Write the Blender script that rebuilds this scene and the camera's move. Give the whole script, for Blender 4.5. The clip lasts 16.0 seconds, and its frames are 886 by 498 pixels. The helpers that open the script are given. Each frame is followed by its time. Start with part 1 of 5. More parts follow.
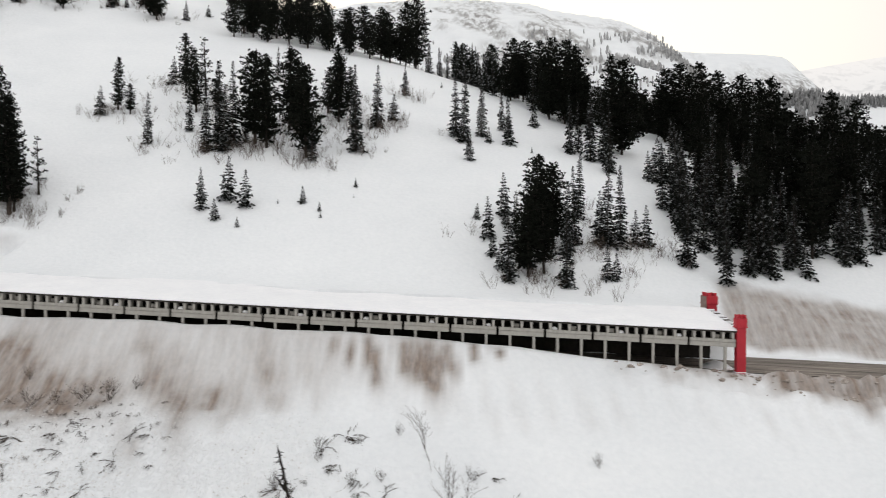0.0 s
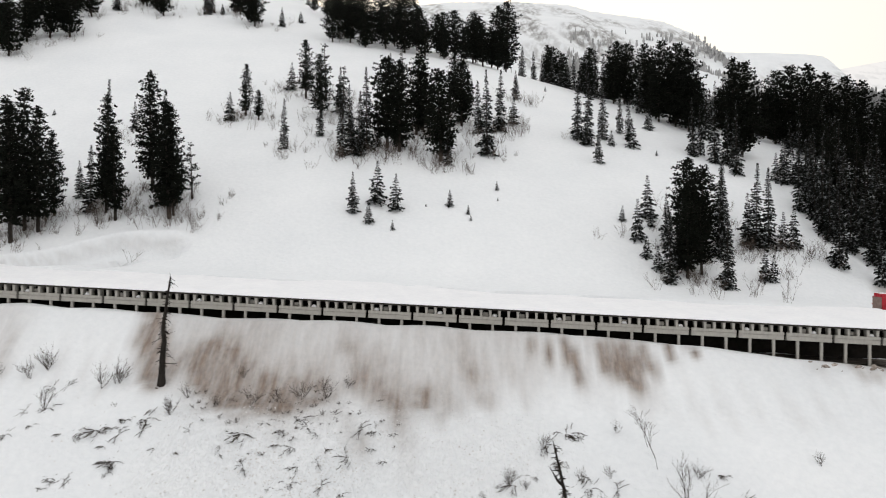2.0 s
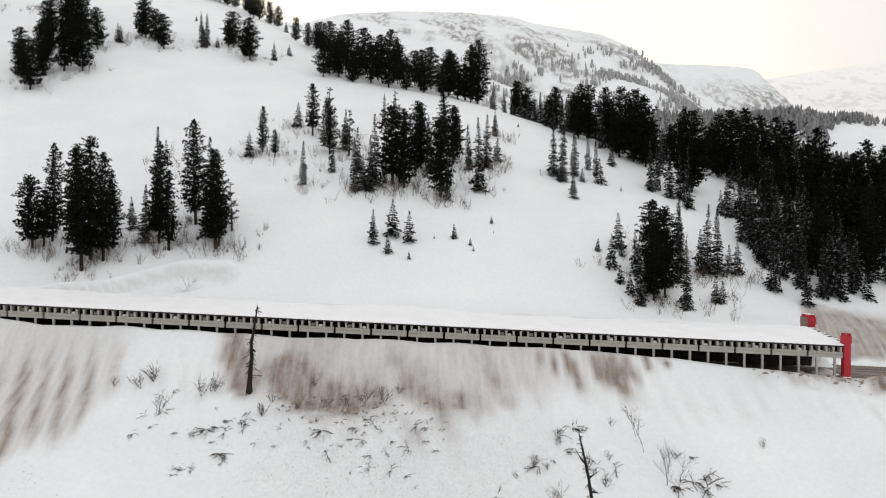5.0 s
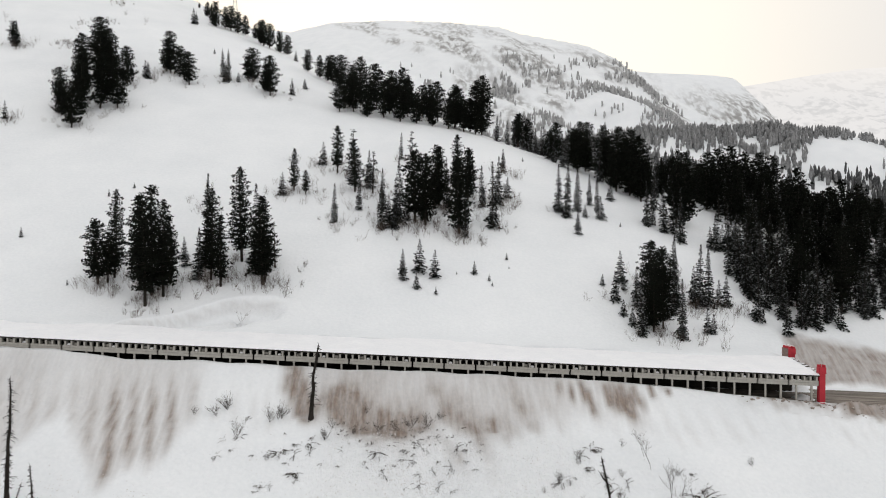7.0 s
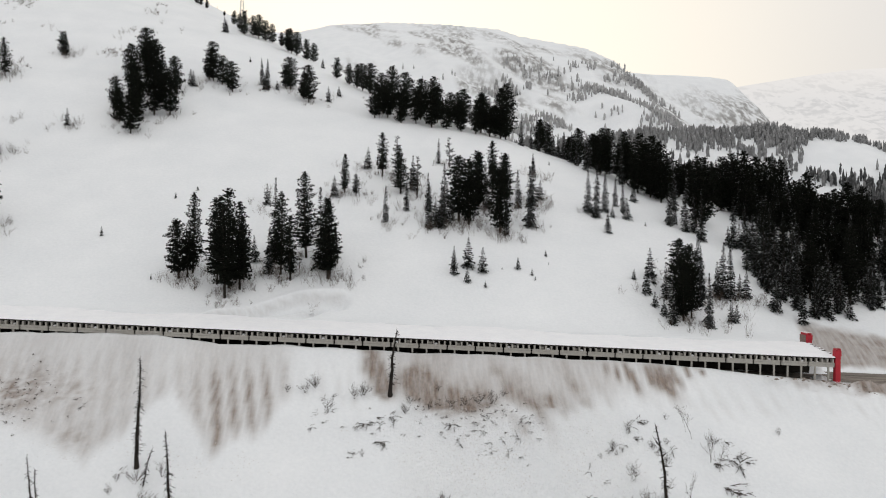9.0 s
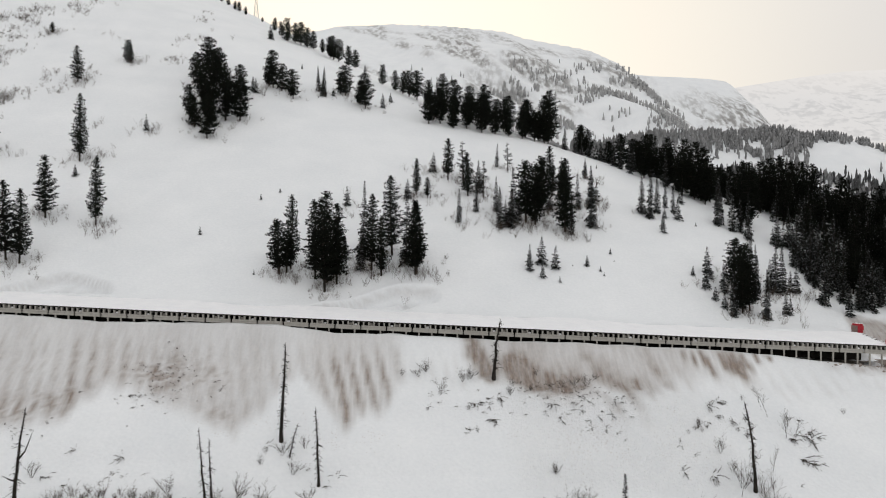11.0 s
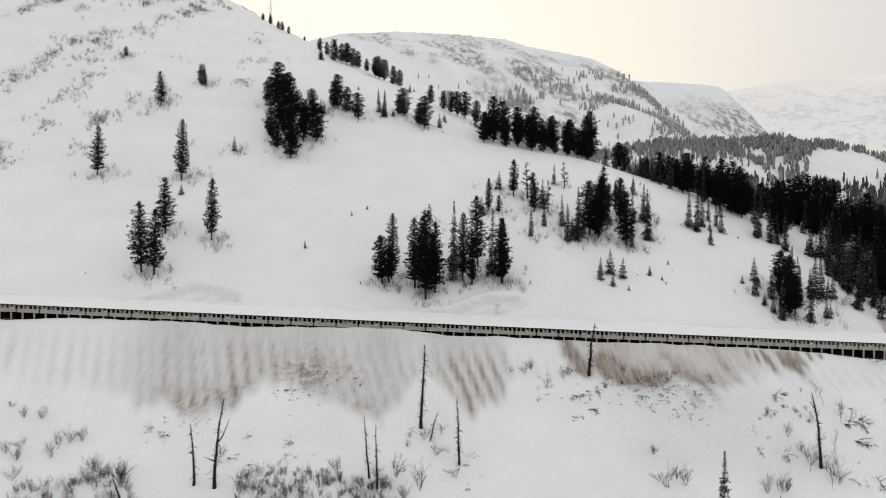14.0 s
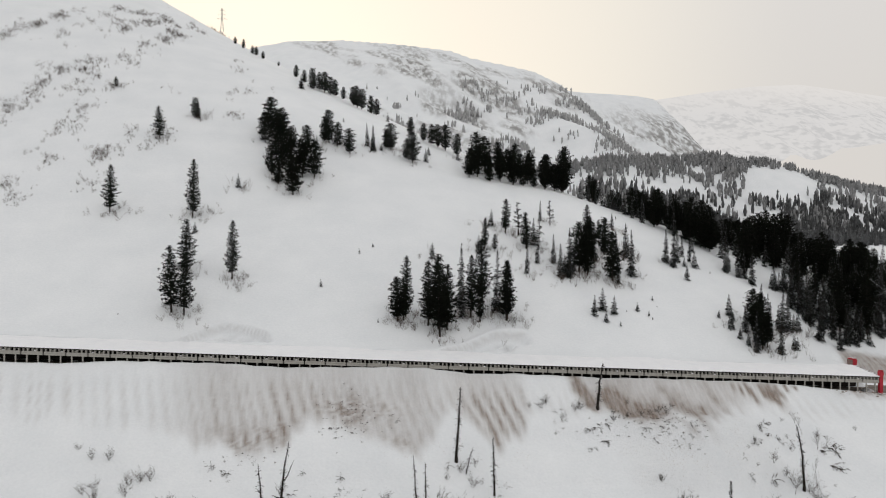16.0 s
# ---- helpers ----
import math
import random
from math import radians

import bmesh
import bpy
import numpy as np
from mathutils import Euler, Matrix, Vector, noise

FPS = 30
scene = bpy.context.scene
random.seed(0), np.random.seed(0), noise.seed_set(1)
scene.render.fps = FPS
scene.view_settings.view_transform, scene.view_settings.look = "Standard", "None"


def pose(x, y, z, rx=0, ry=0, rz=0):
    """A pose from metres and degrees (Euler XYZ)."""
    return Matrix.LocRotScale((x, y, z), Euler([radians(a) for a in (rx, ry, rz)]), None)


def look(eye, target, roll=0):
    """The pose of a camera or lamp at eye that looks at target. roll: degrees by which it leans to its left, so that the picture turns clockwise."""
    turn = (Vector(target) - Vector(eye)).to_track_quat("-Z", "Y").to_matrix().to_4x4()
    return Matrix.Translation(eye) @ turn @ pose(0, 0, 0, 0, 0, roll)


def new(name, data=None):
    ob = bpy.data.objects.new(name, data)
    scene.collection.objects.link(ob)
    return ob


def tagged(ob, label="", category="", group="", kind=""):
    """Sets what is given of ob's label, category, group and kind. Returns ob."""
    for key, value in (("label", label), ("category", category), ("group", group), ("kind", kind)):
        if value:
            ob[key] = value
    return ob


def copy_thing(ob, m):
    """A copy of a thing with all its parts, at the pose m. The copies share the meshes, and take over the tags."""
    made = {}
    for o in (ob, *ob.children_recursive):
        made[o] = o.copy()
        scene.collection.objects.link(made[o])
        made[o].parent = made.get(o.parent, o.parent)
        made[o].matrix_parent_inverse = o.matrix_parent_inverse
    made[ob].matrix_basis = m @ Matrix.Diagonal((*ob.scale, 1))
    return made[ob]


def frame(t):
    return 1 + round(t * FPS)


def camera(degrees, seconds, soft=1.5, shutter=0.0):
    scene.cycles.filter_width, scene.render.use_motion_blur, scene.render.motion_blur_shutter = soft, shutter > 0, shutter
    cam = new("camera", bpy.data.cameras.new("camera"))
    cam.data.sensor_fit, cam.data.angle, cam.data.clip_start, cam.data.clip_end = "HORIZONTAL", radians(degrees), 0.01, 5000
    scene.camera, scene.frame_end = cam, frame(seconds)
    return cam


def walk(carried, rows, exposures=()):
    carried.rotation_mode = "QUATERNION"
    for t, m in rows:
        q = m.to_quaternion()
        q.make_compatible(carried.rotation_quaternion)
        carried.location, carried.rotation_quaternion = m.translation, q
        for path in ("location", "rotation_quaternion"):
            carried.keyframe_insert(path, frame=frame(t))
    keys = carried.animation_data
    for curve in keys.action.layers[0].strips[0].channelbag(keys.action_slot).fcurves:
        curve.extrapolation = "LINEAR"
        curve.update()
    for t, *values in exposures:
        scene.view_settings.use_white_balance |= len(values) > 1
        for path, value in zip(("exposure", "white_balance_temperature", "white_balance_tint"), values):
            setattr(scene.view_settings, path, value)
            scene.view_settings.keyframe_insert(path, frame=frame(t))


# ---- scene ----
cam = camera(53.5, 16.0, soft=1.0, shutter=0.4)
METRES, EYE, TILT, LEAN, TURN = 220.0, 20.0, -1.0, 0.0, 0.0
ROWS = [
    (0.0, 0.0, 0.0, 0.0, 0.0, 0.0, -0.0),
    (0.5, -0.026, -0.0054, 0.0002, 0.62, 0.06, 0.05),
    (1.0, -0.0522, -0.0094, 0.0004, 0.92, 0.11, 0.08),
    (1.5, -0.0774, -0.0113, 0.0008, 1.48, 0.14, 0.16),
    (2.0, -0.0987, -0.0132, 0.0006, 1.63, 0.11, 0.14),
    (2.5, -0.1141, -0.022, 0.0001, 0.74, -0.07, 0.25),
    (3.0, -0.1233, -0.0423, -0.0001, 0.38, 0.07, 0.11),
    (5.5, -0.1724, -0.1712, 0.0354, -3.02, 0.16, 0.1),
    (6.0, -0.1842, -0.196, 0.048, -3.29, 0.18, 0.12),
    (6.5, -0.1958, -0.219, 0.0599, -3.49, 0.18, 0.1),
    (7.0, -0.2085, -0.2431, 0.0607, -3.64, 0.22, 0.03),
    (7.5, -0.222, -0.2673, 0.0598, -3.8, 0.21, 0.0),
    (8.0, -0.2357, -0.2915, 0.0589, -3.88, 0.23, -0.01),
    (10.5, -0.3697, -0.3902, 0.0571, -4.79, 0.07, 0.06),
    (11.0, -0.3967, -0.4124, 0.0566, -4.84, 0.12, -0.02),
    (11.5, -0.4216, -0.4354, 0.0568, -4.86, 0.14, -0.05),
    (12.0, -0.4462, -0.4589, 0.057, -5.0, 0.17, -0.07),
    (12.5, -0.4705, -0.4826, 0.0568, -5.25, 0.21, -0.02),
    (13.0, -0.4915, -0.5016, 0.0562, -5.52, 0.24, 0.04),
    (13.5, -0.5171, -0.5222, 0.0625, -5.71, 0.15, 0.11),
    (14.0, -0.5467, -0.5454, 0.0732, -5.79, 0.14, 0.11),
    (14.5, -0.5776, -0.569, 0.0885, -6.05, 0.14, 0.1),
    (14.7, -0.591, -0.5785, 0.095, -8.3, 0.1, 0.1),
    (15.0, -0.6107, -0.5923, 0.1063, -10.23, 0.16, 0.03),
    (15.5, -0.645, -0.6124, 0.1242, -10.53, 0.11, 0.03),
    (16.0, -0.68, -0.6309, 0.1351, -10.41, 0.1, 0.01),
]
EXPOSURES = [(0.0, 0.41), (3.0, 0.40), (5.5, 0.38), (7.0, 0.33), (8.0, 0.27), (10.5, 0.17), (13.0, 0.15), (15.0, 0.12), (16.0, 0.06)]
walk(cam, [(t, pose(0, 0, EYE, TILT, LEAN, TURN) @ pose(METRES * x, METRES * y, METRES * z, 90 + pitch, roll, yaw)) for t, x, y, z, yaw, pitch, roll in ROWS], EXPOSURES)

# ---- sky and light: overcast, a low sun behind the cloud over the far ridge ----
SUN_HEIGHT, SUN_TURN = radians(12), radians(-2)
world = bpy.data.worlds.new("sky")
scene.world = world
world.use_nodes = True
wn, wl = world.node_tree.nodes, world.node_tree.links
sky = wn.new("ShaderNodeTexSky")
sky.sky_type, sky.sun_disc = "NISHITA", False
sky.sun_elevation, sky.sun_rotation, sky.air_density, sky.dust_density = SUN_HEIGHT, SUN_TURN, 1.0, 4.0
dim = wn.new("ShaderNodeMixRGB")
dim.blend_type = "MULTIPLY"
dim.inputs["Fac"].default_value, dim.inputs["Color2"].default_value = 1.0, (0.042, 0.042, 0.042, 1)
cloud = wn.new("ShaderNodeMixRGB")
cloud.inputs["Fac"].default_value = 0.92
# an overcast dome: dimmer and warmer at the horizon, brighter and cooler overhead, with a glow before the hidden sun
aim, toward, glow = wn.new("ShaderNodeTexCoord"), wn.new("ShaderNodeVectorMath"), wn.new("ShaderNodeMapRange")
toward.operation, glow.interpolation_type = "DOT_PRODUCT", "SMOOTHERSTEP"
toward.inputs[1].default_value = (math.sin(SUN_TURN) * math.cos(SUN_HEIGHT), math.cos(SUN_TURN) * math.cos(SUN_HEIGHT), math.sin(SUN_HEIGHT))
glow.inputs["From Min"].default_value, glow.inputs["From Max"].default_value = 0.80, 1.0
upward, dome = wn.new("ShaderNodeSeparateXYZ"), wn.new("ShaderNodeMapRange")
dome.inputs["From Min"].default_value, dome.inputs["From Max"].default_value = 0.12, 0.8
high, lit = wn.new("ShaderNodeMixRGB"), wn.new("ShaderNodeMixRGB")
high.inputs["Color1"].default_value, high.inputs["Color2"].default_value = (0.70, 0.672, 0.645, 1), (0.83, 0.822, 0.812, 1)
lit.inputs["Color2"].default_value = (0.92, 0.862, 0.76, 1)
wl.new(aim.outputs["Generated"], toward.inputs[0])
wl.new(aim.outputs["Generated"], upward.inputs["Vector"])
wl.new(upward.outputs["Z"], dome.inputs["Value"])
wl.new(dome.outputs["Result"], high.inputs["Fac"])
wl.new(toward.outputs["Value"], glow.inputs["Value"])
wl.new(glow.outputs["Result"], lit.inputs["Fac"])
wl.new(high.outputs["Color"], lit.inputs["Color1"])
wl.new(lit.outputs["Color"], cloud.inputs["Color2"])
wl.new(sky.outputs["Color"], dim.inputs["Color1"])
wl.new(dim.outputs["Color"], cloud.inputs["Color1"])
wl.new(cloud.outputs["Color"], wn["Background"].inputs["Color"])
wn["Background"].inputs["Strength"].default_value = 1.0
sun = new("sun", bpy.data.lights.new("sun", "SUN"))
sun.data.energy, sun.data.angle, sun.data.color = 0.25, radians(25), (1.0, 0.94, 0.86)
sun.matrix_world = look((0, 0, 0), (-math.sin(SUN_TURN) * math.cos(SUN_HEIGHT), -math.cos(SUN_TURN) * math.cos(SUN_HEIGHT), -math.sin(SUN_HEIGHT)))


# ---- materials ----
def material(name, colour, rough=0.8, metal=0.0):
    m = bpy.data.materials.new(name)
    m.use_nodes = True
    b = m.node_tree.nodes["Principled BSDF"]
    b.inputs["Base Color"].default_value = (*colour, 1)
    b.inputs["Roughness"].default_value, b.inputs["Metallic"].default_value = rough, metal
    b.inputs["Specular IOR Level"].default_value = 0.25
    return m, m.node_tree.nodes, m.node_tree.links, b


def noise_node(n, l, scale, detail=4.0, stretch=(1, 1, 1), where="Object"):
    tc, mp, tex = n.new("ShaderNodeTexCoord"), n.new("ShaderNodeMapping"), n.new("ShaderNodeTexNoise")
    mp.inputs["Scale"].default_value = stretch
    tex.inputs["Scale"].default_value, tex.inputs["Detail"].default_value = scale, detail
    l.new(tc.outputs[where], mp.inputs["Vector"])
    l.new(mp.outputs["Vector"], tex.inputs["Vector"])
    return tex.outputs["Fac"]


def ramp(n, l, fac, stops):
    r = n.new("ShaderNodeValToRGB")
    while len(r.color_ramp.elements) < len(stops):
        r.color_ramp.elements.new(0.5)
    for e, (p, c) in zip(r.color_ramp.elements, stops):
        e.position, e.color = p, (*c, 1) if len(c) == 3 else c
    l.new(fac, r.inputs["Fac"])
    return r.outputs["Color"]


def mix(n, l, fac, a, b, mode="MIX"):
    m = n.new("ShaderNodeMixRGB")
    m.blend_type = mode
    for socket, v in (("Fac", fac), ("Color1", a), ("Color2", b)):
        if isinstance(v, (int, float)):
            m.inputs[socket].default_value = v
        elif isinstance(v, tuple):
            m.inputs[socket].default_value = (*v, 1)
        else:
            l.new(v, m.inputs[socket])
    return m.outputs["Color"]


def bump(n, l, b, fac, strength, far=0.1):
    k = n.new("ShaderNodeBump")
    k.inputs["Strength"].default_value, k.inputs["Distance"].default_value = strength, far
    l.new(fac, k.inputs["Height"])
    l.new(k.outputs["Normal"], b.inputs["Normal"])


def speckled(name, dark, light, scale, rough=0.85, fine=4.0, stretch=(1, 1, 1), strength=0.3, far=0.03):
    """Two scales of variation between two tones, with matching relief."""
    m, n, l, b = material(name, light, rough)
    big, small = noise_node(n, l, scale, 3, stretch), noise_node(n, l, scale * fine, 5, stretch)
    both = mix(n, l, 0.5, big, small)
    l.new(ramp(n, l, both, ((0.3, dark), (0.7, light))), b.inputs["Base Color"])
    bump(n, l, b, small, strength, far)
    return m


def snow_material():
    m, n, l, b = material("snow", (0.84, 0.85, 0.88), 0.7)
    drifts, grain = noise_node(n, l, 0.06, 5), noise_node(n, l, 1.4, 6)
    base = ramp(n, l, mix(n, l, 0.45, drifts, grain), ((0.3, (0.752, 0.778, 0.806)), (0.7, (0.855, 0.873, 0.893))))
    dirt_and_shade, rock = n.new("ShaderNodeAttribute"), n.new("ShaderNodeAttribute")
    dirt_and_shade.attribute_name, rock.attribute_name = "dirt_and_shade", "rock"
    spots = ramp(n, l, noise_node(n, l, 1.1, 7, (1.0, 0.16, 0.16)), ((0.32, (0.7, 0.7, 0.7)), (0.7, (1.0, 1.0, 1.0))))
    soil = ramp(n, l, noise_node(n, l, 2.5, 6, (1.0, 0.4, 0.4)), ((0.25, (0.112, 0.073, 0.049)), (0.75, (0.255, 0.185, 0.137))))
    base = mix(n, l, mix(n, l, 1.0, dirt_and_shade.outputs["Color"], spots, "MULTIPLY"), base, soil)
    stones = ramp(n, l, noise_node(n, l, 0.15, 13, (1.0, 0.4, 0.4)), ((0.40, (0.12, 0.12, 0.12)), (0.60, (1, 1, 1))))
    stones = mix(n, l, 1.0, rock.outputs["Color"], stones, "MULTIPLY")
    base = mix(n, l, stones, base, (0.30, 0.296, 0.292))
    l.new(base, b.inputs["Base Color"])
    crust = n.new("ShaderNodeAttribute")
    crust.attribute_name = "crust"
    pebbles = ramp(n, l, noise_node(n, l, 3.2, 5, (1.0, 0.6, 0.6)), ((0.45, (0, 0, 0)), (0.75, (0.6, 0.6, 0.6))))
    pebbles = mix(n, l, 1.0, crust.outputs["Color"], pebbles, "MULTIPLY")
    soft = mix(n, l, 0.5, noise_node(n, l, 0.35, 6), grain)
    bump(n, l, b, mix(n, l, 1.0, soft, pebbles, "ADD"), 0.6, 0.45)
    return m


SNOW = snow_material()
ROOF_SNOW = speckled("fresh_snow", (0.80, 0.81, 0.84), (0.90, 0.905, 0.92), 0.3, 0.7, 6.0, strength=0.25, far=0.2)
CONCRETE = speckled("concrete", (0.27, 0.26, 0.24), (0.44, 0.425, 0.39), 0.5, 0.9, 9.0, (1, 1, 0.4))
# Near black: stands in for shade on the gallery's ceiling, beams and back wall.
DARK_CONCRETE = speckled("near_black_concrete", (0.018, 0.016, 0.014), (0.045, 0.040, 0.035), 0.4, 0.95)
RED = speckled("red_paint", (0.33, 0.018, 0.030), (0.46, 0.030, 0.045), 0.8, 0.6, 7.0)
RUST = speckled("weathered_brown_board", (0.16, 0.11, 0.095), (0.26, 0.19, 0.165), 0.8, 0.85)
DARK_BOARD = speckled("dark_wet_board", (0.05, 0.04, 0.035), (0.13, 0.10, 0.09), 0.8, 0.8)
ROAD = speckled("gritted_road", (0.0, 0.0, 0.0), (0.34, 0.295, 0.255), 0.9, 0.9, 3.0, (0.035, 1, 1), strength=0.8, far=0.15)
DIRTY_SNOW = speckled("dirty_snow", (0.13, 0.10, 0.08), (0.52, 0.47, 0.43), 0.9, 0.85, 4.0, strength=0.6, far=0.1)
GRITTY_SNOW = speckled("gritty_snow", (0.52, 0.505, 0.49), (0.82, 0.82, 0.825), 1.5, 0.85, 4.0, strength=0.4, far=0.05)
BARK = speckled("bark", (0.014, 0.011, 0.009), (0.042, 0.034, 0.029), 1.5, 0.95, 5.0, (1, 1, 0.25))
GREY_BARK = speckled("dead_wood", (0.008, 0.0065, 0.0055), (0.032, 0.026, 0.022), 1.5, 0.95, 5.0, (1, 1, 0.25))
TWIG = speckled("bare_twigs", (0.045, 0.034, 0.028), (0.14, 0.11, 0.092), 2.0, 0.9)
DARK_TWIG = speckled("wet_dark_twigs", (0.026, 0.020, 0.016), (0.085, 0.066, 0.054), 2.0, 0.9)
STEEL = speckled("galvanised_steel", (0.25, 0.25, 0.26), (0.42, 0.42, 0.43), 2.0, 0.6)


def needle_material(name, dark, light, dusted):
    m, n, l, b = material(name, light, 0.75)
    info, geo = n.new("ShaderNodeObjectInfo"), n.new("ShaderNodeNewGeometry")
    tone = ramp(n, l, geo.outputs["Random Per Island"], ((0.0, dark), (0.9, light)))
    tone = mix(n, l, mix(n, l, 1.0, info.outputs["Random"], (0.5, 0.5, 0.5), "MULTIPLY"), tone, dark)
    if dusted:
        patch = ramp(n, l, noise_node(n, l, 1.6, 5), ((0.54, (0, 0, 0)), (0.68, (dusted,) * 3)))
        tone = mix(n, l, patch, tone, (0.62, 0.64, 0.67))
    l.new(tone, b.inputs["Base Color"])
    b.inputs["Specular IOR Level"].default_value = 0.03
    return m


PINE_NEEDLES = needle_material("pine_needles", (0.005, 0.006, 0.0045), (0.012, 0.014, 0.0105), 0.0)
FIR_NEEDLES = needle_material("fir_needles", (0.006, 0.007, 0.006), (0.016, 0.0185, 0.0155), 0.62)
# Paler needles for distant woods: haze put into their colour, stronger farther off.
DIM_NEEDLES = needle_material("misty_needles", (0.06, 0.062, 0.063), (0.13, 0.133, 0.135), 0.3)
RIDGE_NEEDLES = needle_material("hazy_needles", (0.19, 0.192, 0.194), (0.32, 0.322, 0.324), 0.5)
FAR_NEEDLES = needle_material("far_haze_needles", (0.34, 0.342, 0.344), (0.48, 0.482, 0.484), 0.4)


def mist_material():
    """Air light put in as glow on the last ridge: a little less than the sky behind it, nearing its tone with height.
    """
    m, n, l, b = material("mist_glow", (0.8, 0.79, 0.78), 0.9)
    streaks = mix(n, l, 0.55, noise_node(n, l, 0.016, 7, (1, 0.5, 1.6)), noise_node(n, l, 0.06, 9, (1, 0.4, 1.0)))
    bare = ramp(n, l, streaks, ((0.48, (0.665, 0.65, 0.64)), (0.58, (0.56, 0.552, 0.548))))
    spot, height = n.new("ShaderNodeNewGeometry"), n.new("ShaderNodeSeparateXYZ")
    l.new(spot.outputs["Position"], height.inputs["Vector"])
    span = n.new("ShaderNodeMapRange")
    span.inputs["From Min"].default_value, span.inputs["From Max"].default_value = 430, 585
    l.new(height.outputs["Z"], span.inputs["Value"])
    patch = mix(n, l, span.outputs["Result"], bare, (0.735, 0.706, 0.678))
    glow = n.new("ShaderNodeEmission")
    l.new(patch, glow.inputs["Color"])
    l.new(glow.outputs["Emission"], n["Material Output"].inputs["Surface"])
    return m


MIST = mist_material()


# ---- the lie of the land ----
HILL = [
    58.26, 32.83, -38.15, -4.78, -2.13, 0.4, 0.27, 0.27, -111.96, -141.02, -33.9, 0.93,
    -0.23, -0.41, 1.83, -18.17, -18.61, -1.75, 0.25, -1.0, 1.35, 4.14, 2.86, -0.12,
    -1.03, 1.88, 2.95, -0.18, -0.68, -0.07, 0.26, -0.36, 0.64, 0.04, -1.39, -0.64,
]


def hill(x, y):
    """The open slope above the road: one smooth surface, a sum of low waves."""
    across = np.polynomial.chebyshev.chebvander((np.clip(x, -330, 170) + 80) / 250, 7)
    up = np.polynomial.chebyshev.chebvander((np.clip(y, 100, 640) - 370) / 270, 7)
    orders = [(i, j) for i in range(8) for j in range(8 - i)]
    return sum(k * across[..., i] * up[..., j] for k, (i, j) in zip(HILL, orders))


def front(x):
    """The line of the gallery's open side, and on along the road."""
    u = np.clip(x, -320, 160) / 100
    return 111.65 - 3.83 * u + 0.72 * u * u


def eave(x):
    return 9.63 - 5.02 * np.clip(x, -320, 160) / 100


def softmax(a, b, k):
    return (a + b + np.sqrt((a - b) ** 2 + k * k)) / 2


def smooth(a, b, x):
    t = np.clip((x - a) / (b - a), 0, 1)
    return t * t * (3 - 2 * t)


def value_noise(x, y, size, seed=0):
    """Smooth noise between -1 and 1 with features of about the given size."""
    x, y = np.asarray(x, float) / size + 71.3 * seed, np.asarray(y, float) / size - 37.7 * seed
    i, j = np.floor(x), np.floor(y)
    u, v = x - i, y - j
    u, v = u * u * (3 - 2 * u), v * v * (3 - 2 * v)

    def corner(a, b):
        h = np.sin(a * 127.1 + b * 311.7 + seed * 74.7) * 43758.5453
        return 2 * (h - np.floor(h)) - 1

    low = corner(i, j) * (1 - u) + corner(i + 1, j) * u
    high = corner(i, j + 1) * (1 - u) + corner(i + 1, j + 1) * u
    return low * (1 - v) + high * v


BERM_X = (-240, -211, -195, -165, -150, -135, -120, -108, -95, -82, -66, -52, -38, -10, 6, 20, 30, 38, 60)
BERM_DROP = (4.4, 4.0, 2.8, 2.5, 3.0, 2.5, 1.9, 1.7, 3.0, 2.6, 2.7, 3.0, 2.6, 2.7, 3.2, 4.2, 4.8, 5.4, 5.6)
BANK_D = (-500, -200, -110, -60, -36, -31, -22, -16.7, -10)
BANK_Z = (-72, -66, -52, -38, -26, -22.5, -17.6, -13.6, -10.6)

# crest lines of the distance: x, y, z of points along the crest, slope to the front, slope to the back
RIDGES = (
    ((-40, 120, 200, 258, 313, 375, 406, 449, 500, 560, 800, 1200), (700, 740, 765, 780, 780, 780, 780, 780, 780, 790, 830, 900), (72, 119, 134, 136, 137, 136, 134, 122, 111, 100, 84, 72), 0.42, 0.3),
    ((-900, -205, -143, -47, 44, 127, 155, 212, 248, 283, 294, 308, 330, 360), (1300, 1420, 1410, 1400, 1340, 1300, 1278, 1250, 1230, 1200, 1190, 1150, 1090, 1000),
     (400, 374, 387, 391, 375, 359, 344, 328, 317, 293, 278, 245, 206, 150), 0.44, 0.2),
    ((274, 408, 465, 523, 593, 618, 630, 642, 665), (1600, 1600, 1600, 1600, 1600, 1590, 1580, 1560, 1540), (355, 355, 350, 349, 346, 337, 318, 282, 215), 0.55, 0.1),
    ((-800, -400, -222, -150, -90), (960, 965, 980, 1000, 1010), (340, 305, 289, 245, 190), 0.5, 0.5),
)


def far_land(x, y):
    best = np.full(np.shape(x), -100.0)
    for n, (xs, ys, zs, near, back) in enumerate(RIDGES):
        yc = np.interp(x, xs, ys)
        zc = np.interp(x, xs, zs) - 0.5 * (np.maximum(xs[0] - x, 0) + np.maximum(x - xs[-1], 0))
        fall = near * np.maximum(yc - y, 0) + back * np.maximum(y - yc, 0)
        rough = smooth(14, 110, fall) if n else smooth(4, 60, fall)
        lean = x + 0.45 * y
        gully = 26 * np.abs(value_noise(lean, y * 0.45, 150, 3 + n)) + 16 * np.abs(value_noise(lean, y * 0.35, 62, 9 + n)) + 7 * np.abs(value_noise(lean, y * 0.4, 30, 14 + n))
        best = np.maximum(best, zc - fall - rough * (gully - 5))
    return best


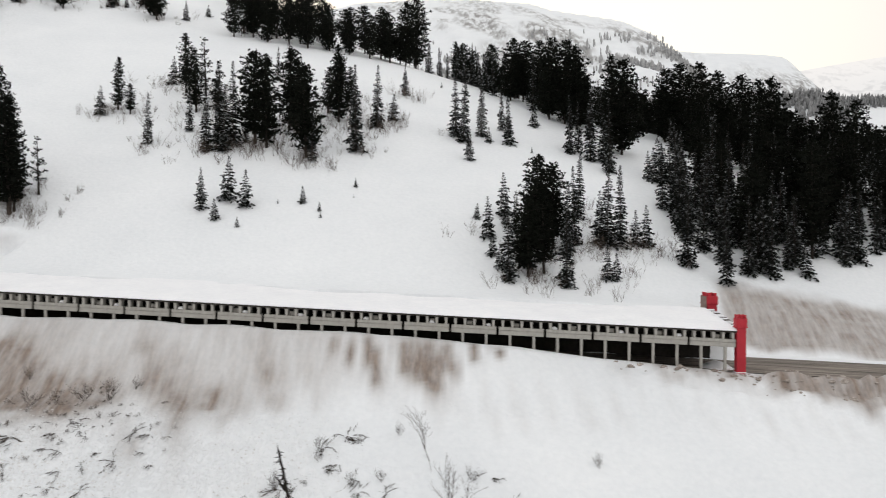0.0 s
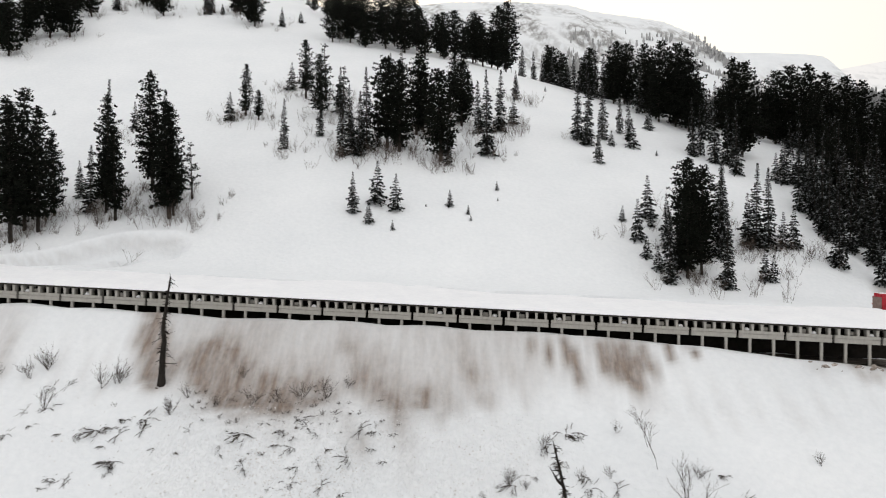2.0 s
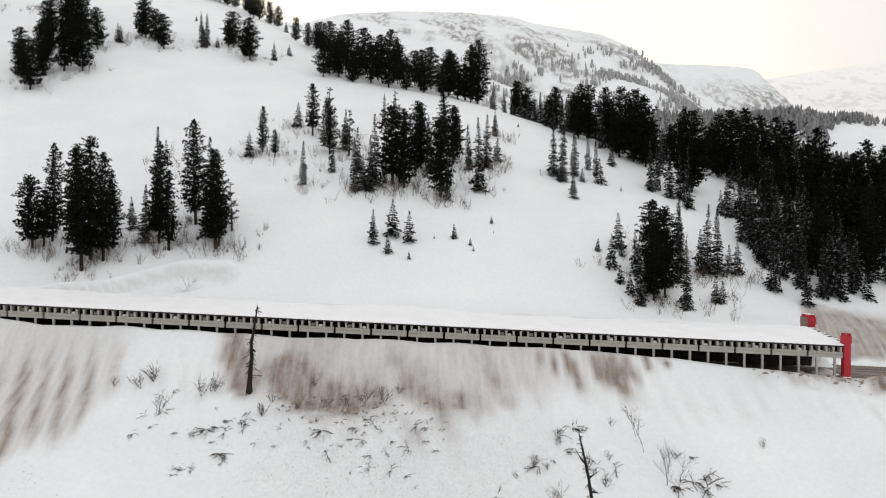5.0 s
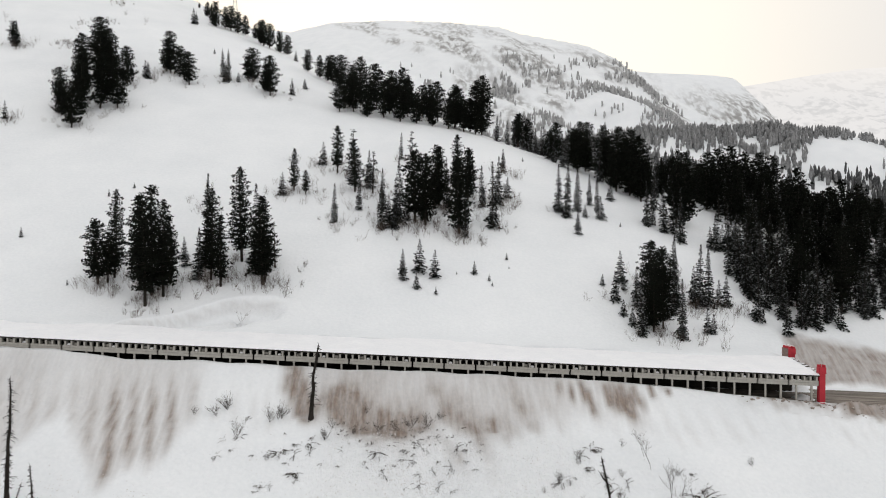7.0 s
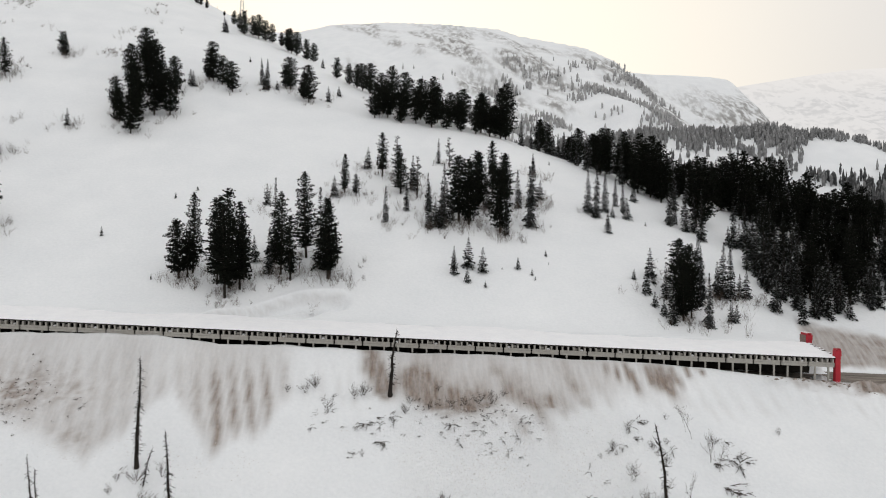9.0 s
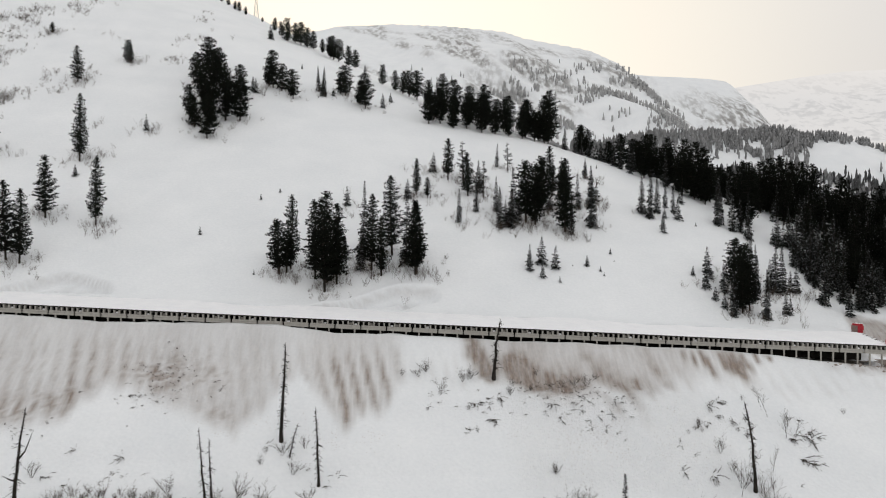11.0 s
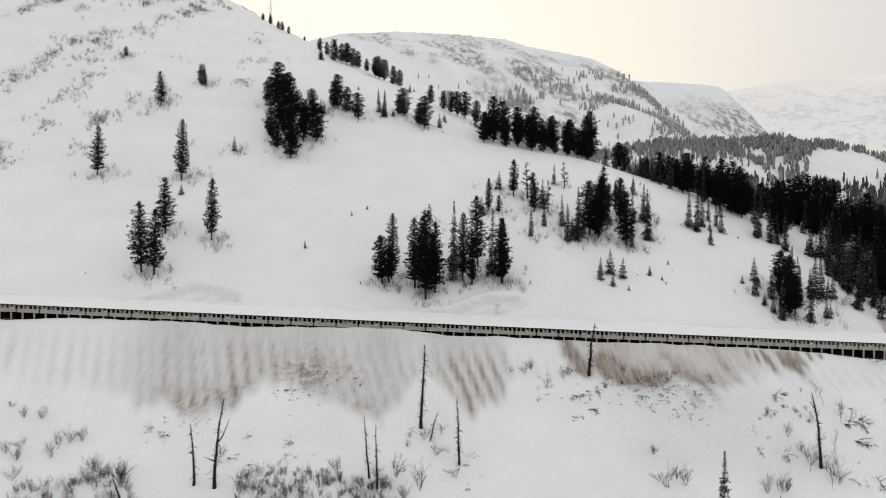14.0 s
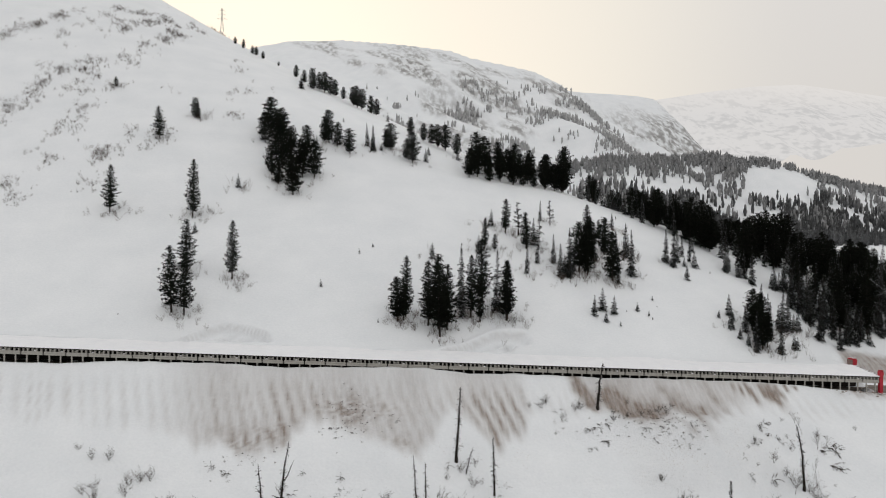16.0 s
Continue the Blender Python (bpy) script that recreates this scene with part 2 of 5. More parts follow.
# edges where the snow has slid and left a low scarp: plan x, plan y, strength
SCARPS = (
    ((-103, -96, -89, -81.4, -75.4, -68), (129.2, 133.8, 139.0, 143.6, 144.6, 144.2), 1.0),
    ((-92, -86.6, -81.1, -76), (131.0, 138.0, 141.6, 142.6), 0.6),
    ((-82, -78.5, -76.2, -73.5), (134.6, 137.5, 141.4, 143.6), 0.8),
    ((-182, -174.4, -168, -161, -152), (133.5, 144.5, 148.2, 147.0, 142.5), 0.9),
    ((-176, -172.2, -166.9, -162), (135.4, 142.0, 146.0, 146.6), 0.5),
    ((-171, -166.4, -162.7, -157), (137.0, 142.6, 145.2, 145.0), 0.5),
    ((-166, -161.2, -157.5, -152), (139.4, 141.6, 143.6, 142.6), 0.4),
)


def scarp_side(x, y, xs, ys):
    """How far below a scarp's edge a place lies, and the scarp's fade towards its ends."""
    ends = smooth(xs[0], xs[0] + 4, x) * (1 - smooth(xs[-1] - 3, xs[-1], x))
    return np.interp(x, xs, ys) - y, ends


def ground(x, y):
    """Height of the snow-covered land at a place of the plan (arrays)."""
    x, y = np.asarray(x, float), np.asarray(y, float)
    d, top = y - front(x), eave(x)
    crest = -np.interp(x, BERM_X, BERM_DROP) + 0.12 * value_noise(x, y, 5, 1)
    low = np.interp(d, BANK_D, BANK_Z)
    t = np.clip((d + 10) / 9.2, 0, 1)
    low = np.where(d > -10, (1 - t) * -10.6 + t * crest, low)
    lumps = 0.5 * value_noise(x, y, 13, 2) + 0.22 * value_noise(x, y, 4.5, 3) + 0.10 * value_noise(x, y, 1.9, 7)
    furrow = 0.16 * np.sin(1.8 * (x + 0.2 * d) + 3 * value_noise(x + 0.2 * d, d * 0.04, 7.0, 18)) * smooth(1, 4, -d) * (1 - smooth(14, 20, -d)) * (1 - smooth(-82, -72, x))
    clods = 0.5 * np.abs(value_noise(x, y, 2.4, 21)) + 0.2 * np.abs(value_noise(x, y, 1.3, 22))
    rough = 1.6 * smooth(16, 30, x) * smooth(0.5, 2, -d) * (1 - smooth(5, 9, -d)) + 0.8 * smooth(-70, -55, x) * (1 - smooth(-5, 10, x)) * smooth(10, 15, -d)
    bank = smooth(38.5, 41, x) * ((1.0 + 0.5 * value_noise(x, y, 3.5, 26)) * np.exp(-((d + 2.2) / 1.1) ** 2) + 0.5 * np.exp(-((d + 4.5 + 0.2 * (x - 42)) / 1.3) ** 2))
    low = top + low + lumps * smooth(1, 9, -d) + furrow + clods * rough + bank
    road = top - 5.3
    wild = 0.35 * value_noise(x, y, 42, 4) + 0.3 * value_noise(x, y, 12, 5) + 0.1 * value_noise(x, y, 4, 6)
    slope = hill(x, y) + wild * smooth(18, 40, d)
    behind = softmax(slope, top + 1.45, 2.0) 
    for xs, ys, strength in SCARPS:
        drop, fade = scarp_side(x, y, xs, ys)
        behind = behind + strength * fade * (1.1 * np.exp(-((drop + 0.7) / 1.5) ** 2) - 2.8 * smooth(0, 1.1, drop) * (1 - smooth(2.2, 7, drop)))
    cut = np.minimum(softmax(slope, road, 1.0), road + np.maximum(d - 21, 0) * 0.85)
    past = smooth(37, 42, x)
    up = behind * (1 - past) + cut * past
    up = road + (up - road) * smooth(12.0, 12.7, d)
    z = low + (up - low) * smooth(-0.7, 0.7, d)
    far = np.maximum(far_land(x, y), np.interp(y, (0, 150, 260, 700, 1500), (-90, -30, 34, 50, 70)))
    return np.where(y > 230, softmax(z, far, 3.0), z)


# ---- mesh helpers ----
def mesh_of(name, verts, faces, mat, shade=False):
    me = bpy.data.meshes.new(name)
    me.from_pydata([tuple(v) for v in verts], [], faces)
    me.materials.append(mat)
    if shade:
        me.polygons.foreach_set("use_smooth", [True] * len(me.polygons))
    return me


def part(name, bm, mat, parent=None, label=""):
    """Links a bmesh, or a ready mesh, as one object under a thing or a part."""
    if isinstance(bm, bmesh.types.BMesh):
        me = bpy.data.meshes.new(name)
        bm.to_mesh(me)
        bm.free()
        me.materials.append(mat)
    else:
        me = bm
    ob = new(name, me)
    ob.parent = parent
    return tagged(ob, label)


def box_into(bm, lo, hi, bevel=0.0, taper=1.0):
    """A box from corner to corner; taper narrows its top in x and y."""
    cx, cy = (lo[0] + hi[0]) / 2, (lo[1] + hi[1]) / 2
    made = []
    for z, k in ((lo[2], 1.0), (hi[2], taper)):
        for x, y in ((lo[0], lo[1]), (hi[0], lo[1]), (hi[0], hi[1]), (lo[0], hi[1])):
            made.append(bm.verts.new((cx + (x - cx) * k, cy + (y - cy) * k, z)))
    faces = [bm.faces.new([made[i] for i in f]) for f in ((3, 2, 1, 0), (4, 5, 6, 7), (0, 1, 5, 4), (1, 2, 6, 5), (2, 3, 7, 6), (3, 0, 4, 7))]
    if bevel:
        edges = {e for f in faces for e in f.edges}
        bmesh.ops.bevel(bm, geom=list(edges), offset=bevel, segments=1, affect="EDGES")
    return bm


def box(lo, hi, bevel=0.0, taper=1.0):
    return box_into(bmesh.new(), lo, hi, bevel, taper)


def stick(verts, faces, a, b, ra, rb, sides=4):
    """A tapered round stick from a to b, added to lists of a mesh."""
    a, b = np.array(a, float), np.array(b, float)
    w = (b - a) / max(np.linalg.norm(b - a), 1e-6)
    u = np.cross(w, (0.3, 0.9, 0.2))
    u /= np.linalg.norm(u)
    v, n = np.cross(w, u), len(verts)
    for c, r in ((a, ra), (b, rb)):
        for k in range(sides):
            t = 2 * math.pi * k / sides
            verts.append(tuple(c + r * (math.cos(t) * u + math.sin(t) * v)))
    faces += [(n + k, n + (k + 1) % sides, n + sides + (k + 1) % sides, n + sides + k) for k in range(sides)]
    faces.append(tuple(n + sides + k for k in range(sides)))


# ---- the ground: one sheet from the valley to the far ridges ----
def land_axis(stops):
    """Grid lines: (from, to, step) in turn."""
    return np.concatenate([np.arange(a, b, s) for a, b, s in stops])


GX = land_axis(((-3000, -900, 150), (-900, -420, 30), (-420, -270, 5), (-270, 100, 1.1), (100, 180, 2.5), (180, 1000, 8), (1000, 2600, 25), (2600, 4000, 200)))
GY = land_axis(((-1200, -200, 100), (-200, 40, 15), (40, 64, 2), (64, 100, 0.8), (100, 152, 0.5), (152, 230, 1.3), (230, 330, 2), (330, 660, 3.5), (660, 1500, 9), (1500, 2700, 18), (2700, 4500, 200)))
XX, YY = np.meshgrid(GX, GY)
ZZ = ground(XX.ravel(), YY.ravel()).reshape(XX.shape)


def dirt_and_shade_mask(x, y):
    """Grit and soil thrown out over the bank by the snowplough, in streaks that run down it, and on the cut beside the
    road; also a dark line at the road's edge, and shade painted on the scarp faces.
    """
    d = y - front(x)
    slant = x + 0.2 * d
    rib = 0.5 + 0.5 * np.sin(1.8 * slant + 3 * value_noise(slant, d * 0.04, 7.0, 18))
    streak = 0.5 + 0.5 * value_noise(slant, d * 0.06, 2.6, 11)
    broad = 0.5 + 0.5 * value_noise(slant, d * 0.12, 9.0, 12)
    fine = 0.5 + 0.5 * value_noise(slant, d * 0.1, 1.1, 13)
    grain = 0.5 + 0.5 * value_noise(x, y, 0.9, 23)
    ragged = 4.5 * value_noise(slant, 0 * d, 2.2, 15) + 3.5 * value_noise(slant, 0 * d, 9.0, 14)

    def blot(cx, cd, rx, rd, lean=0.0):
        return np.exp(-((x - cx - lean * (d - cd)) / rx) ** 2 - ((d - cd) / rd) ** 2)

    # the long pale apron: a thin wash with ribs that darken towards their feet
    wash = np.interp(x, (-186, -178, -166, -112, -107, -103, -98, -82, -78), (0, 0.15, 0.38, 0.38, 0.27, 0.24, 0.36, 0.28, 0))
    reach = np.interp(x, (-185, -168, -160, -150, -142, -135, -120, -110, -104, -92, -84, -79), (20, 26, 30, 27, 21, 20, 26, 25, 15, 25, 20, 10)) + ragged
    inside = smooth(0.0, 1.8, -d) * (1 - smooth(reach - 4, reach + 2.5, -d))
    ribs = np.interp(x, (-172, -160, -155, -141, -137, -106, -101, -92, -82, -79), (0.3, 0.45, 0.66, 0.62, 0.3, 0.26, 0.55, 0.9, 0.9, 0.2))
    m = inside * (wash * (0.65 + 0.5 * broad) + ribs * rib ** 1.7 * (0.35 + 0.65 * streak) * smooth(1, 11, -d) * (0.6 + 0.5 * grain) * 1.05)
    m += 0.6 * inside * grain * (blot(-163, -26, 6, 5) + blot(-150, -23, 7, 4) + 1.2 * blot(-132, -14, 6, 6) + blot(-118, -24, 3.5, 3.5) + 0.6 * blot(-121, -14, 5, 5))
    # the brown apron: soft clouds of soil under the eave, dark blots, and short tongues at its far end
    cloud = np.interp(x, (-66, -61, -50, -30, -15, -8, 4, 9), (0, 0.30, 0.48, 0.46, 0.34, 0.22, 0.10, 0))
    depth = np.interp(x, (-64, -55, -45, -33, -25, -15, -5, 6), (8, 13, 15, 16, 13, 10, 7, 3)) + 0.7 * ragged
    m += 1.2 * cloud * smooth(0.2, 1.4, -d) * (1 - smooth(depth - 6, depth + 2, -d)) * (0.55 + 0.45 * broad + 0.35 * streak * fine)
    rough = 0.6 + 0.4 * value_noise(x, y, 1.6, 16)
    m += 2.6 * rough * (1.25 * blot(-62.8, -4.4, 1.9, 3.4, -0.25) + 0.8 * blot(-60.5, -8.8, 1.8, 2.6) + 1.15 * blot(-52, -8.6, 3.6, 3.6, -0.5) + 0.75 * blot(-48, -12, 4.5, 3.2) + 0.4 * blot(-41, -12, 4, 4))
    m += 2.0 * rough * (0.55 * blot(-31, -12, 1.7, 6.5, -0.3) + 0.6 * blot(-34.6, -17.5, 1.3, 2.6, -0.4) + 0.8 * blot(-27.2, -10.2, 1.3, 1.8) + 0.5 * blot(-24.8, -12.5, 0.9, 2.6) + 0.35 * blot(-20.5, -7.5, 1.2, 4.0, -0.3) + 0.3 * blot(-36, -7, 1.4, 4.5, -0.5))
    for cx, cd, rx, rd in ((-13.7, -2.4, 0.6, 1.6), (-11.4, -4.0, 0.55, 2.4), (-8.4, -4.6, 0.8, 2.8), (-4.7, -4.0, 0.75, 2.4), (-2.6, -4.4, 0.8, 3.0), (-1.0, -4.6, 0.9, 3.2), (0.9, -3.4, 0.7, 2.1), (4.0, -2.2, 0.5, 1.2), (6.8, -1.8, 0.5, 0.9)):
        m += (0.7 if cx < -11 else 2.2) * blot(cx, cd, rx, rd, -0.22) * (0.6 + 0.5 * fine)
    past = smooth(42, 44.5, x - 0.1 * (d - 20))
    cut = past * smooth(20.9, 22.4, d + 0.8 * value_noise(x, y, 3, 19)) * (1 - smooth(32 - 0.04 * (x - 40), 36 - 0.04 * (x - 40), d + 1.0 * value_noise(x, y, 2.5, 17))) * (1 - 0.7 * smooth(70, 84, x))
    spill = smooth(38, 42, x) * smooth(0.2, 1.2, -d) * (1 - smooth(3.2, 6.0, -d - 0.25 * (x - 42) + 1.2 * value_noise(x, y, 2.2, 24))) * (0.75 + 0.35 * fine)
    foot = smooth(18, 30, x) * smooth(-0.5, 0.6, -d) * (1 - smooth(2, 5.5, -d)) * (0.5 + 0.5 * value_noise(x, y, 1.7, 20))
    # a dark line along the road's outer edge past the portal
    edge = smooth(39, 41, x) * smooth(-2.0, -1.0, -d) * (1 - smooth(0.0, 0.8, -d))
    # the steep scarp faces, darkened in colour to look shaded
    scarp_shade = 0.0
    for xs, ys, strength in SCARPS:
        drop, fade = scarp_side(x, y, xs, ys)
        scarp_shade = scarp_shade + 0.22 * strength * fade * smooth(0.0, 0.4, drop) * (1 - smooth(0.4, 1.2, drop))
    return np.clip(m + (0.66 + 0.22 * grain) * cut + 0.85 * spill + 0.9 * foot + 0.9 * edge + scarp_shade, 0, 0.95)


def crust_mask(x, y):
    """Where clods and grains have rolled down and frozen into the bank."""
    d = y - front(x)
    side = smooth(-62, -54, x) * (1 - smooth(-18, -6, x))
    return side * smooth(7, 14, -d) * (1 - smooth(34, 46, -d)) + 0.12 * smooth(10, 20, -d) * (1 - smooth(50, 70, -d))


def rock_mask(x, y):
    """Bare rock where the far slopes are steepest."""
    away = smooth(860, 980, y)
    lean = x + 0.5 * y
    band = value_noise(lean, 0.5 * y, 85, 32) + 0.8 * value_noise(lean, 0.45 * y, 36, 33) + 0.5 * value_noise(lean, 0.5 * y, 17, 34)
    low = 0.30 * smooth(330, 210, ZZ) + 0.35 * smooth(90, 290, x) * (1 - smooth(1380, 1450, y))
    return away * smooth(0.05, 0.75, band + low) * smooth(405, 335, ZZ + 22 * value_noise(x, y, 45, 35)) * (1 - 0.6 * smooth(1440, 1520, y))


def on_ground(x, y, sink=0.0):
    """The sheet's own height at a place of the plan."""
    i, j = int(np.searchsorted(GX, x)) - 1, int(np.searchsorted(GY, y)) - 1
    u, v = (x - GX[i]) / (GX[i + 1] - GX[i]), (y - GY[j]) / (GY[j + 1] - GY[j])
    return float((ZZ[j, i] * (1 - u) + ZZ[j, i + 1] * u) * (1 - v) + (ZZ[j + 1, i] * (1 - u) + ZZ[j + 1, i + 1] * u) * v) - sink


ny, nx = XX.shape
index = np.arange(ny * nx).reshape(ny, nx)
quads = np.stack([index[:-1, :-1], index[:-1, 1:], index[1:, 1:], index[1:, :-1]], -1).reshape(-1, 4)
land = bpy.data.meshes.new("ground")
land.vertices.add(ny * nx)
land.vertices.foreach_set("co", np.stack([XX, YY, ZZ], -1).ravel())
land.loops.add(quads.size)
land.loops.foreach_set("vertex_index", quads.ravel())
land.polygons.add(len(quads))
land.polygons.foreach_set("loop_start", np.arange(0, quads.size, 4))
land.polygons.foreach_set("use_smooth", np.ones(len(quads), bool))
land.update(calc_edges=True)
land.validate()
for name, values in (("dirt_and_shade", dirt_and_shade_mask(XX, YY)), ("rock", rock_mask(XX, YY)), ("crust", crust_mask(XX, YY))):
    land.attributes.new(name, "FLOAT", "POINT").data.foreach_set("value", values.ravel().astype(np.float32))
land.materials.append(SNOW)
tagged(new("ground", land), "deep snow on steep hillside, grit-stained road bank and far mountains", "ground", kind="structure")


# ---- the road past the portal ----
def road_strip():
    xs = np.arange(-266, 161, 3.0)
    ds = (0.4, 3.0, 6.0, 9.0, 11.8, 16.0, 20.8)
    verts, faces = [], []
    for x in xs:
        for d in ds:
            dd = d if x > 41 else min(d, 11.8)
            verts.append((x, float(front(x)) + dd, float(eave(x)) - 5.3 + 0.05 + 0.06 * (1 - abs(dd - 6) / 6)))
    w = len(ds)
    for i in range(len(xs) - 1):
        faces += [(i * w + j, (i + 1) * w + j, (i + 1) * w + j + 1, i * w + j + 1) for j in range(w - 1)]
    return mesh_of("road", verts, faces, ROAD, True)


tagged(new("road", road_strip()), "gritted wet grey-brown mountain road with ruts", "road", kind="structure")


# ---- the avalanche gallery ----
PANEL = 6.0
gallery = tagged(new("avalanche_gallery"), "long grey concrete avalanche gallery on slender columns, snow on its roof", "gallery")
gallery.location = (0, float(front(0.0)), float(eave(0.0)) - 5.3)


def lean_of(x):
    """Turn and grade of the gallery's line at x."""
    a, b = x - 1, x + 1
    return math.atan2(front(b) - front(a), 2), math.atan2(eave(b) - eave(a), 2)


def bay_pose(x, d, z, tilted=True):
    """A pose beside the gallery's line: d metres behind its open side, z above its eave; tilted: along the grade."""
    turn, grade = lean_of(x)
    base = Vector((x - d * math.sin(turn), float(front(x)) + d * math.cos(turn), float(eave(x)) + z))
    local = Matrix.Translation(base - gallery.location) @ Matrix.Rotation(turn, 4, "Z")
    return local @ Matrix.Rotation(-grade, 4, "Y") if tilted else local


def gallery_part(name, me, x, d, z, tilted=True):
    ob = part(name, me, None, gallery)
    ob.matrix_basis = bay_pose(x, d, z, tilted)
    return ob


def ready(name, bm, mat):
    me = bpy.data.meshes.new(name)
    bm.to_mesh(me)
    bm.free()
    me.materials.append(mat)
    return me


def column_mesh():
    bm = box((-0.17, -0.2, -5.4), (0.17, 0.2, -2.04), 0.03)
    return ready("column", bm, CONCRETE)


def lintel_mesh():
    """Two stacked beams with a shadow gap between them."""
    bm = box((-2.84, -0.28, -2.06), (2.84, 0.30, -1.52), 0.025)
    box_into(bm, (-2.80, -0.19, -1.53), (2.80, 0.30, -1.45))
    box_into(bm, (-2.84, -0.30, -1.45), (2.84, 0.30, -1.08), 0.025)
    return ready("lintel", bm, CONCRETE)


def rib_mesh():
    """End of a roof beam: a web that widens upward into the slab, running back to the wall."""
    bm = bmesh.new()
    out = []
    for y in (-0.32, 0.75):
        for x, z in ((-0.13, -1.10), (0.13, -1.10), (0.17, -0.5), (0.21, -0.16), (-0.21, -0.16), (-0.17, -0.5)):
            out.append(bm.verts.new((x, y, z)))
    bm.faces.new(out[:6][::-1])
    bm.faces.new(out[6:])
    for k in range(6):
        bm.faces.new((out[k], out[(k + 1) % 6], out[6 + (k + 1) % 6], out[6 + k]))
    bmesh.ops.recalc_face_normals(bm, faces=bm.faces)
    return ready("roof_rib", bm, CONCRETE)


def block_mesh():
    return ready("bearing_block", box((-0.36, 0.3, -1.08), (0.36, 0.9, -0.55), 0.08), CONCRETE)


def drift_mesh():
    """A small drift blown in between two ribs."""
    bm = box((-0.40, -0.12, -1.08), (0.40, 0.72, -0.72), 0.12, 0.6)
    return ready("drifted_snow", bm, ROOF_SNOW)


def slab_mesh():
    bm = box((-2.98, -0.40, -0.19), (2.98, 0.8, -0.05), 0.02)
    return ready("roof_slab", bm, CONCRETE)


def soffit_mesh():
    """Underside of the roof, with the shade inside the gallery put into its colour."""
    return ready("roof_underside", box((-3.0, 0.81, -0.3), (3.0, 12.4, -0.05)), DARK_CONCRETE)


# The ribs carried on inward, coloured for the shade in there.
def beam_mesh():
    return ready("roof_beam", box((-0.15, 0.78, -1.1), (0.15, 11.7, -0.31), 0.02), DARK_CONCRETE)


# A dark strip over the slab's front edge.
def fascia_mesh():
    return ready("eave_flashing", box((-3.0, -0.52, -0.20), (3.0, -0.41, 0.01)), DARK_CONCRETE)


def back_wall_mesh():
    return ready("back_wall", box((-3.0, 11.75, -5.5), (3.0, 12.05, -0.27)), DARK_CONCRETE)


COLUMN, LINTEL, RIB, BLOCK, SLAB, BACK, SOFFIT, FASCIA = column_mesh(), lintel_mesh(), rib_mesh(), block_mesh(), slab_mesh(), back_wall_mesh(), soffit_mesh(), fascia_mesh()
BEAM, DRIFT = beam_mesh(), drift_mesh()
EAST_END = 37.0
for k in range(50):
    x0 = EAST_END - PANEL * (k + 0.5)
    gallery_part("lintel", LINTEL, x0, 0, 0)
    gallery_part("roof_slab", SLAB, x0, 0, 0)
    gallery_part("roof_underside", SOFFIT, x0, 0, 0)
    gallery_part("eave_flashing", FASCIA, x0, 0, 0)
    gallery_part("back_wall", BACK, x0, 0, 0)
    for off in (-1.5, 1.5):
        gallery_part("column", COLUMN, x0 + off, 0, 0, False)
    for j in range(5):
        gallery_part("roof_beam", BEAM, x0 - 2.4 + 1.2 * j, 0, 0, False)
        gallery_part("roof_rib", RIB, x0 - 2.4 + 1.2 * j, 0, 0, False)
    gallery_part("bearing_block", BLOCK, x0 + (-0.6 if k % 3 else 0.6), 0, 0)
    for off in ((-1.8,), (), (1.8,), (0.6,))[(5 * k + 1) % 4]:
        gallery_part("drifted_snow", DRIFT, x0 + off, 0, 0)


def roof_snow_mesh():
    """Snow lying on the roof, rounded at the eave, running back into the slope."""
    xs = np.arange(EAST_END - 300, EAST_END + 0.4, 0.75)
    ds = (-0.50, -0.50, -0.42, -0.2, 0.3, 1.2, 2.6, 4.5, 6.5, 8.5, 10.5, 12.2, 13.6)
    hs = (0.01, 0.10, 0.17, 0.23, 0.30, 0.40, 0.53, 0.70, 0.90, 1.10, 1.28, 1.42, 1.50)
    verts, faces, w = [], [], len(ds)
    for x in xs:
        for d, h in zip(ds, hs):
            lump = float(value_noise(x, d, 3.0, 41)) * 0.05 + float(value_noise(x, d, 11, 42)) * 0.10
            verts.append((x, float(front(x)) + d, float(eave(x)) + h * (1 + lump * 2) + (0.03 * float(value_noise(x, d, 0.9, 43)) if h > 0.05 else 0)))
    for i in range(len(xs) - 1):
        faces += [(i * w + j, (i + 1) * w + j, (i + 1) * w + j + 1, i * w + j + 1) for j in range(w - 1)]
    n = (len(xs) - 1) * w
    faces.append(tuple(n + j for j in range(w)))
    return mesh_of("roof_snow", verts, faces, ROOF_SNOW, True)


tagged(new("roof_snow", roof_snow_mesh()), "smooth deep snow lying on the gallery roof", "snow", kind="stuff")


# ---- the portal with its two red turrets ----
portal = tagged(new("gallery_portal"), "red castle-like turrets and a battlemented beam at the tunnel mouth", "portal")
PX = 38.0
portal.location = (PX - 0.65, float(front(PX)), float(eave(PX)) - 5.3)


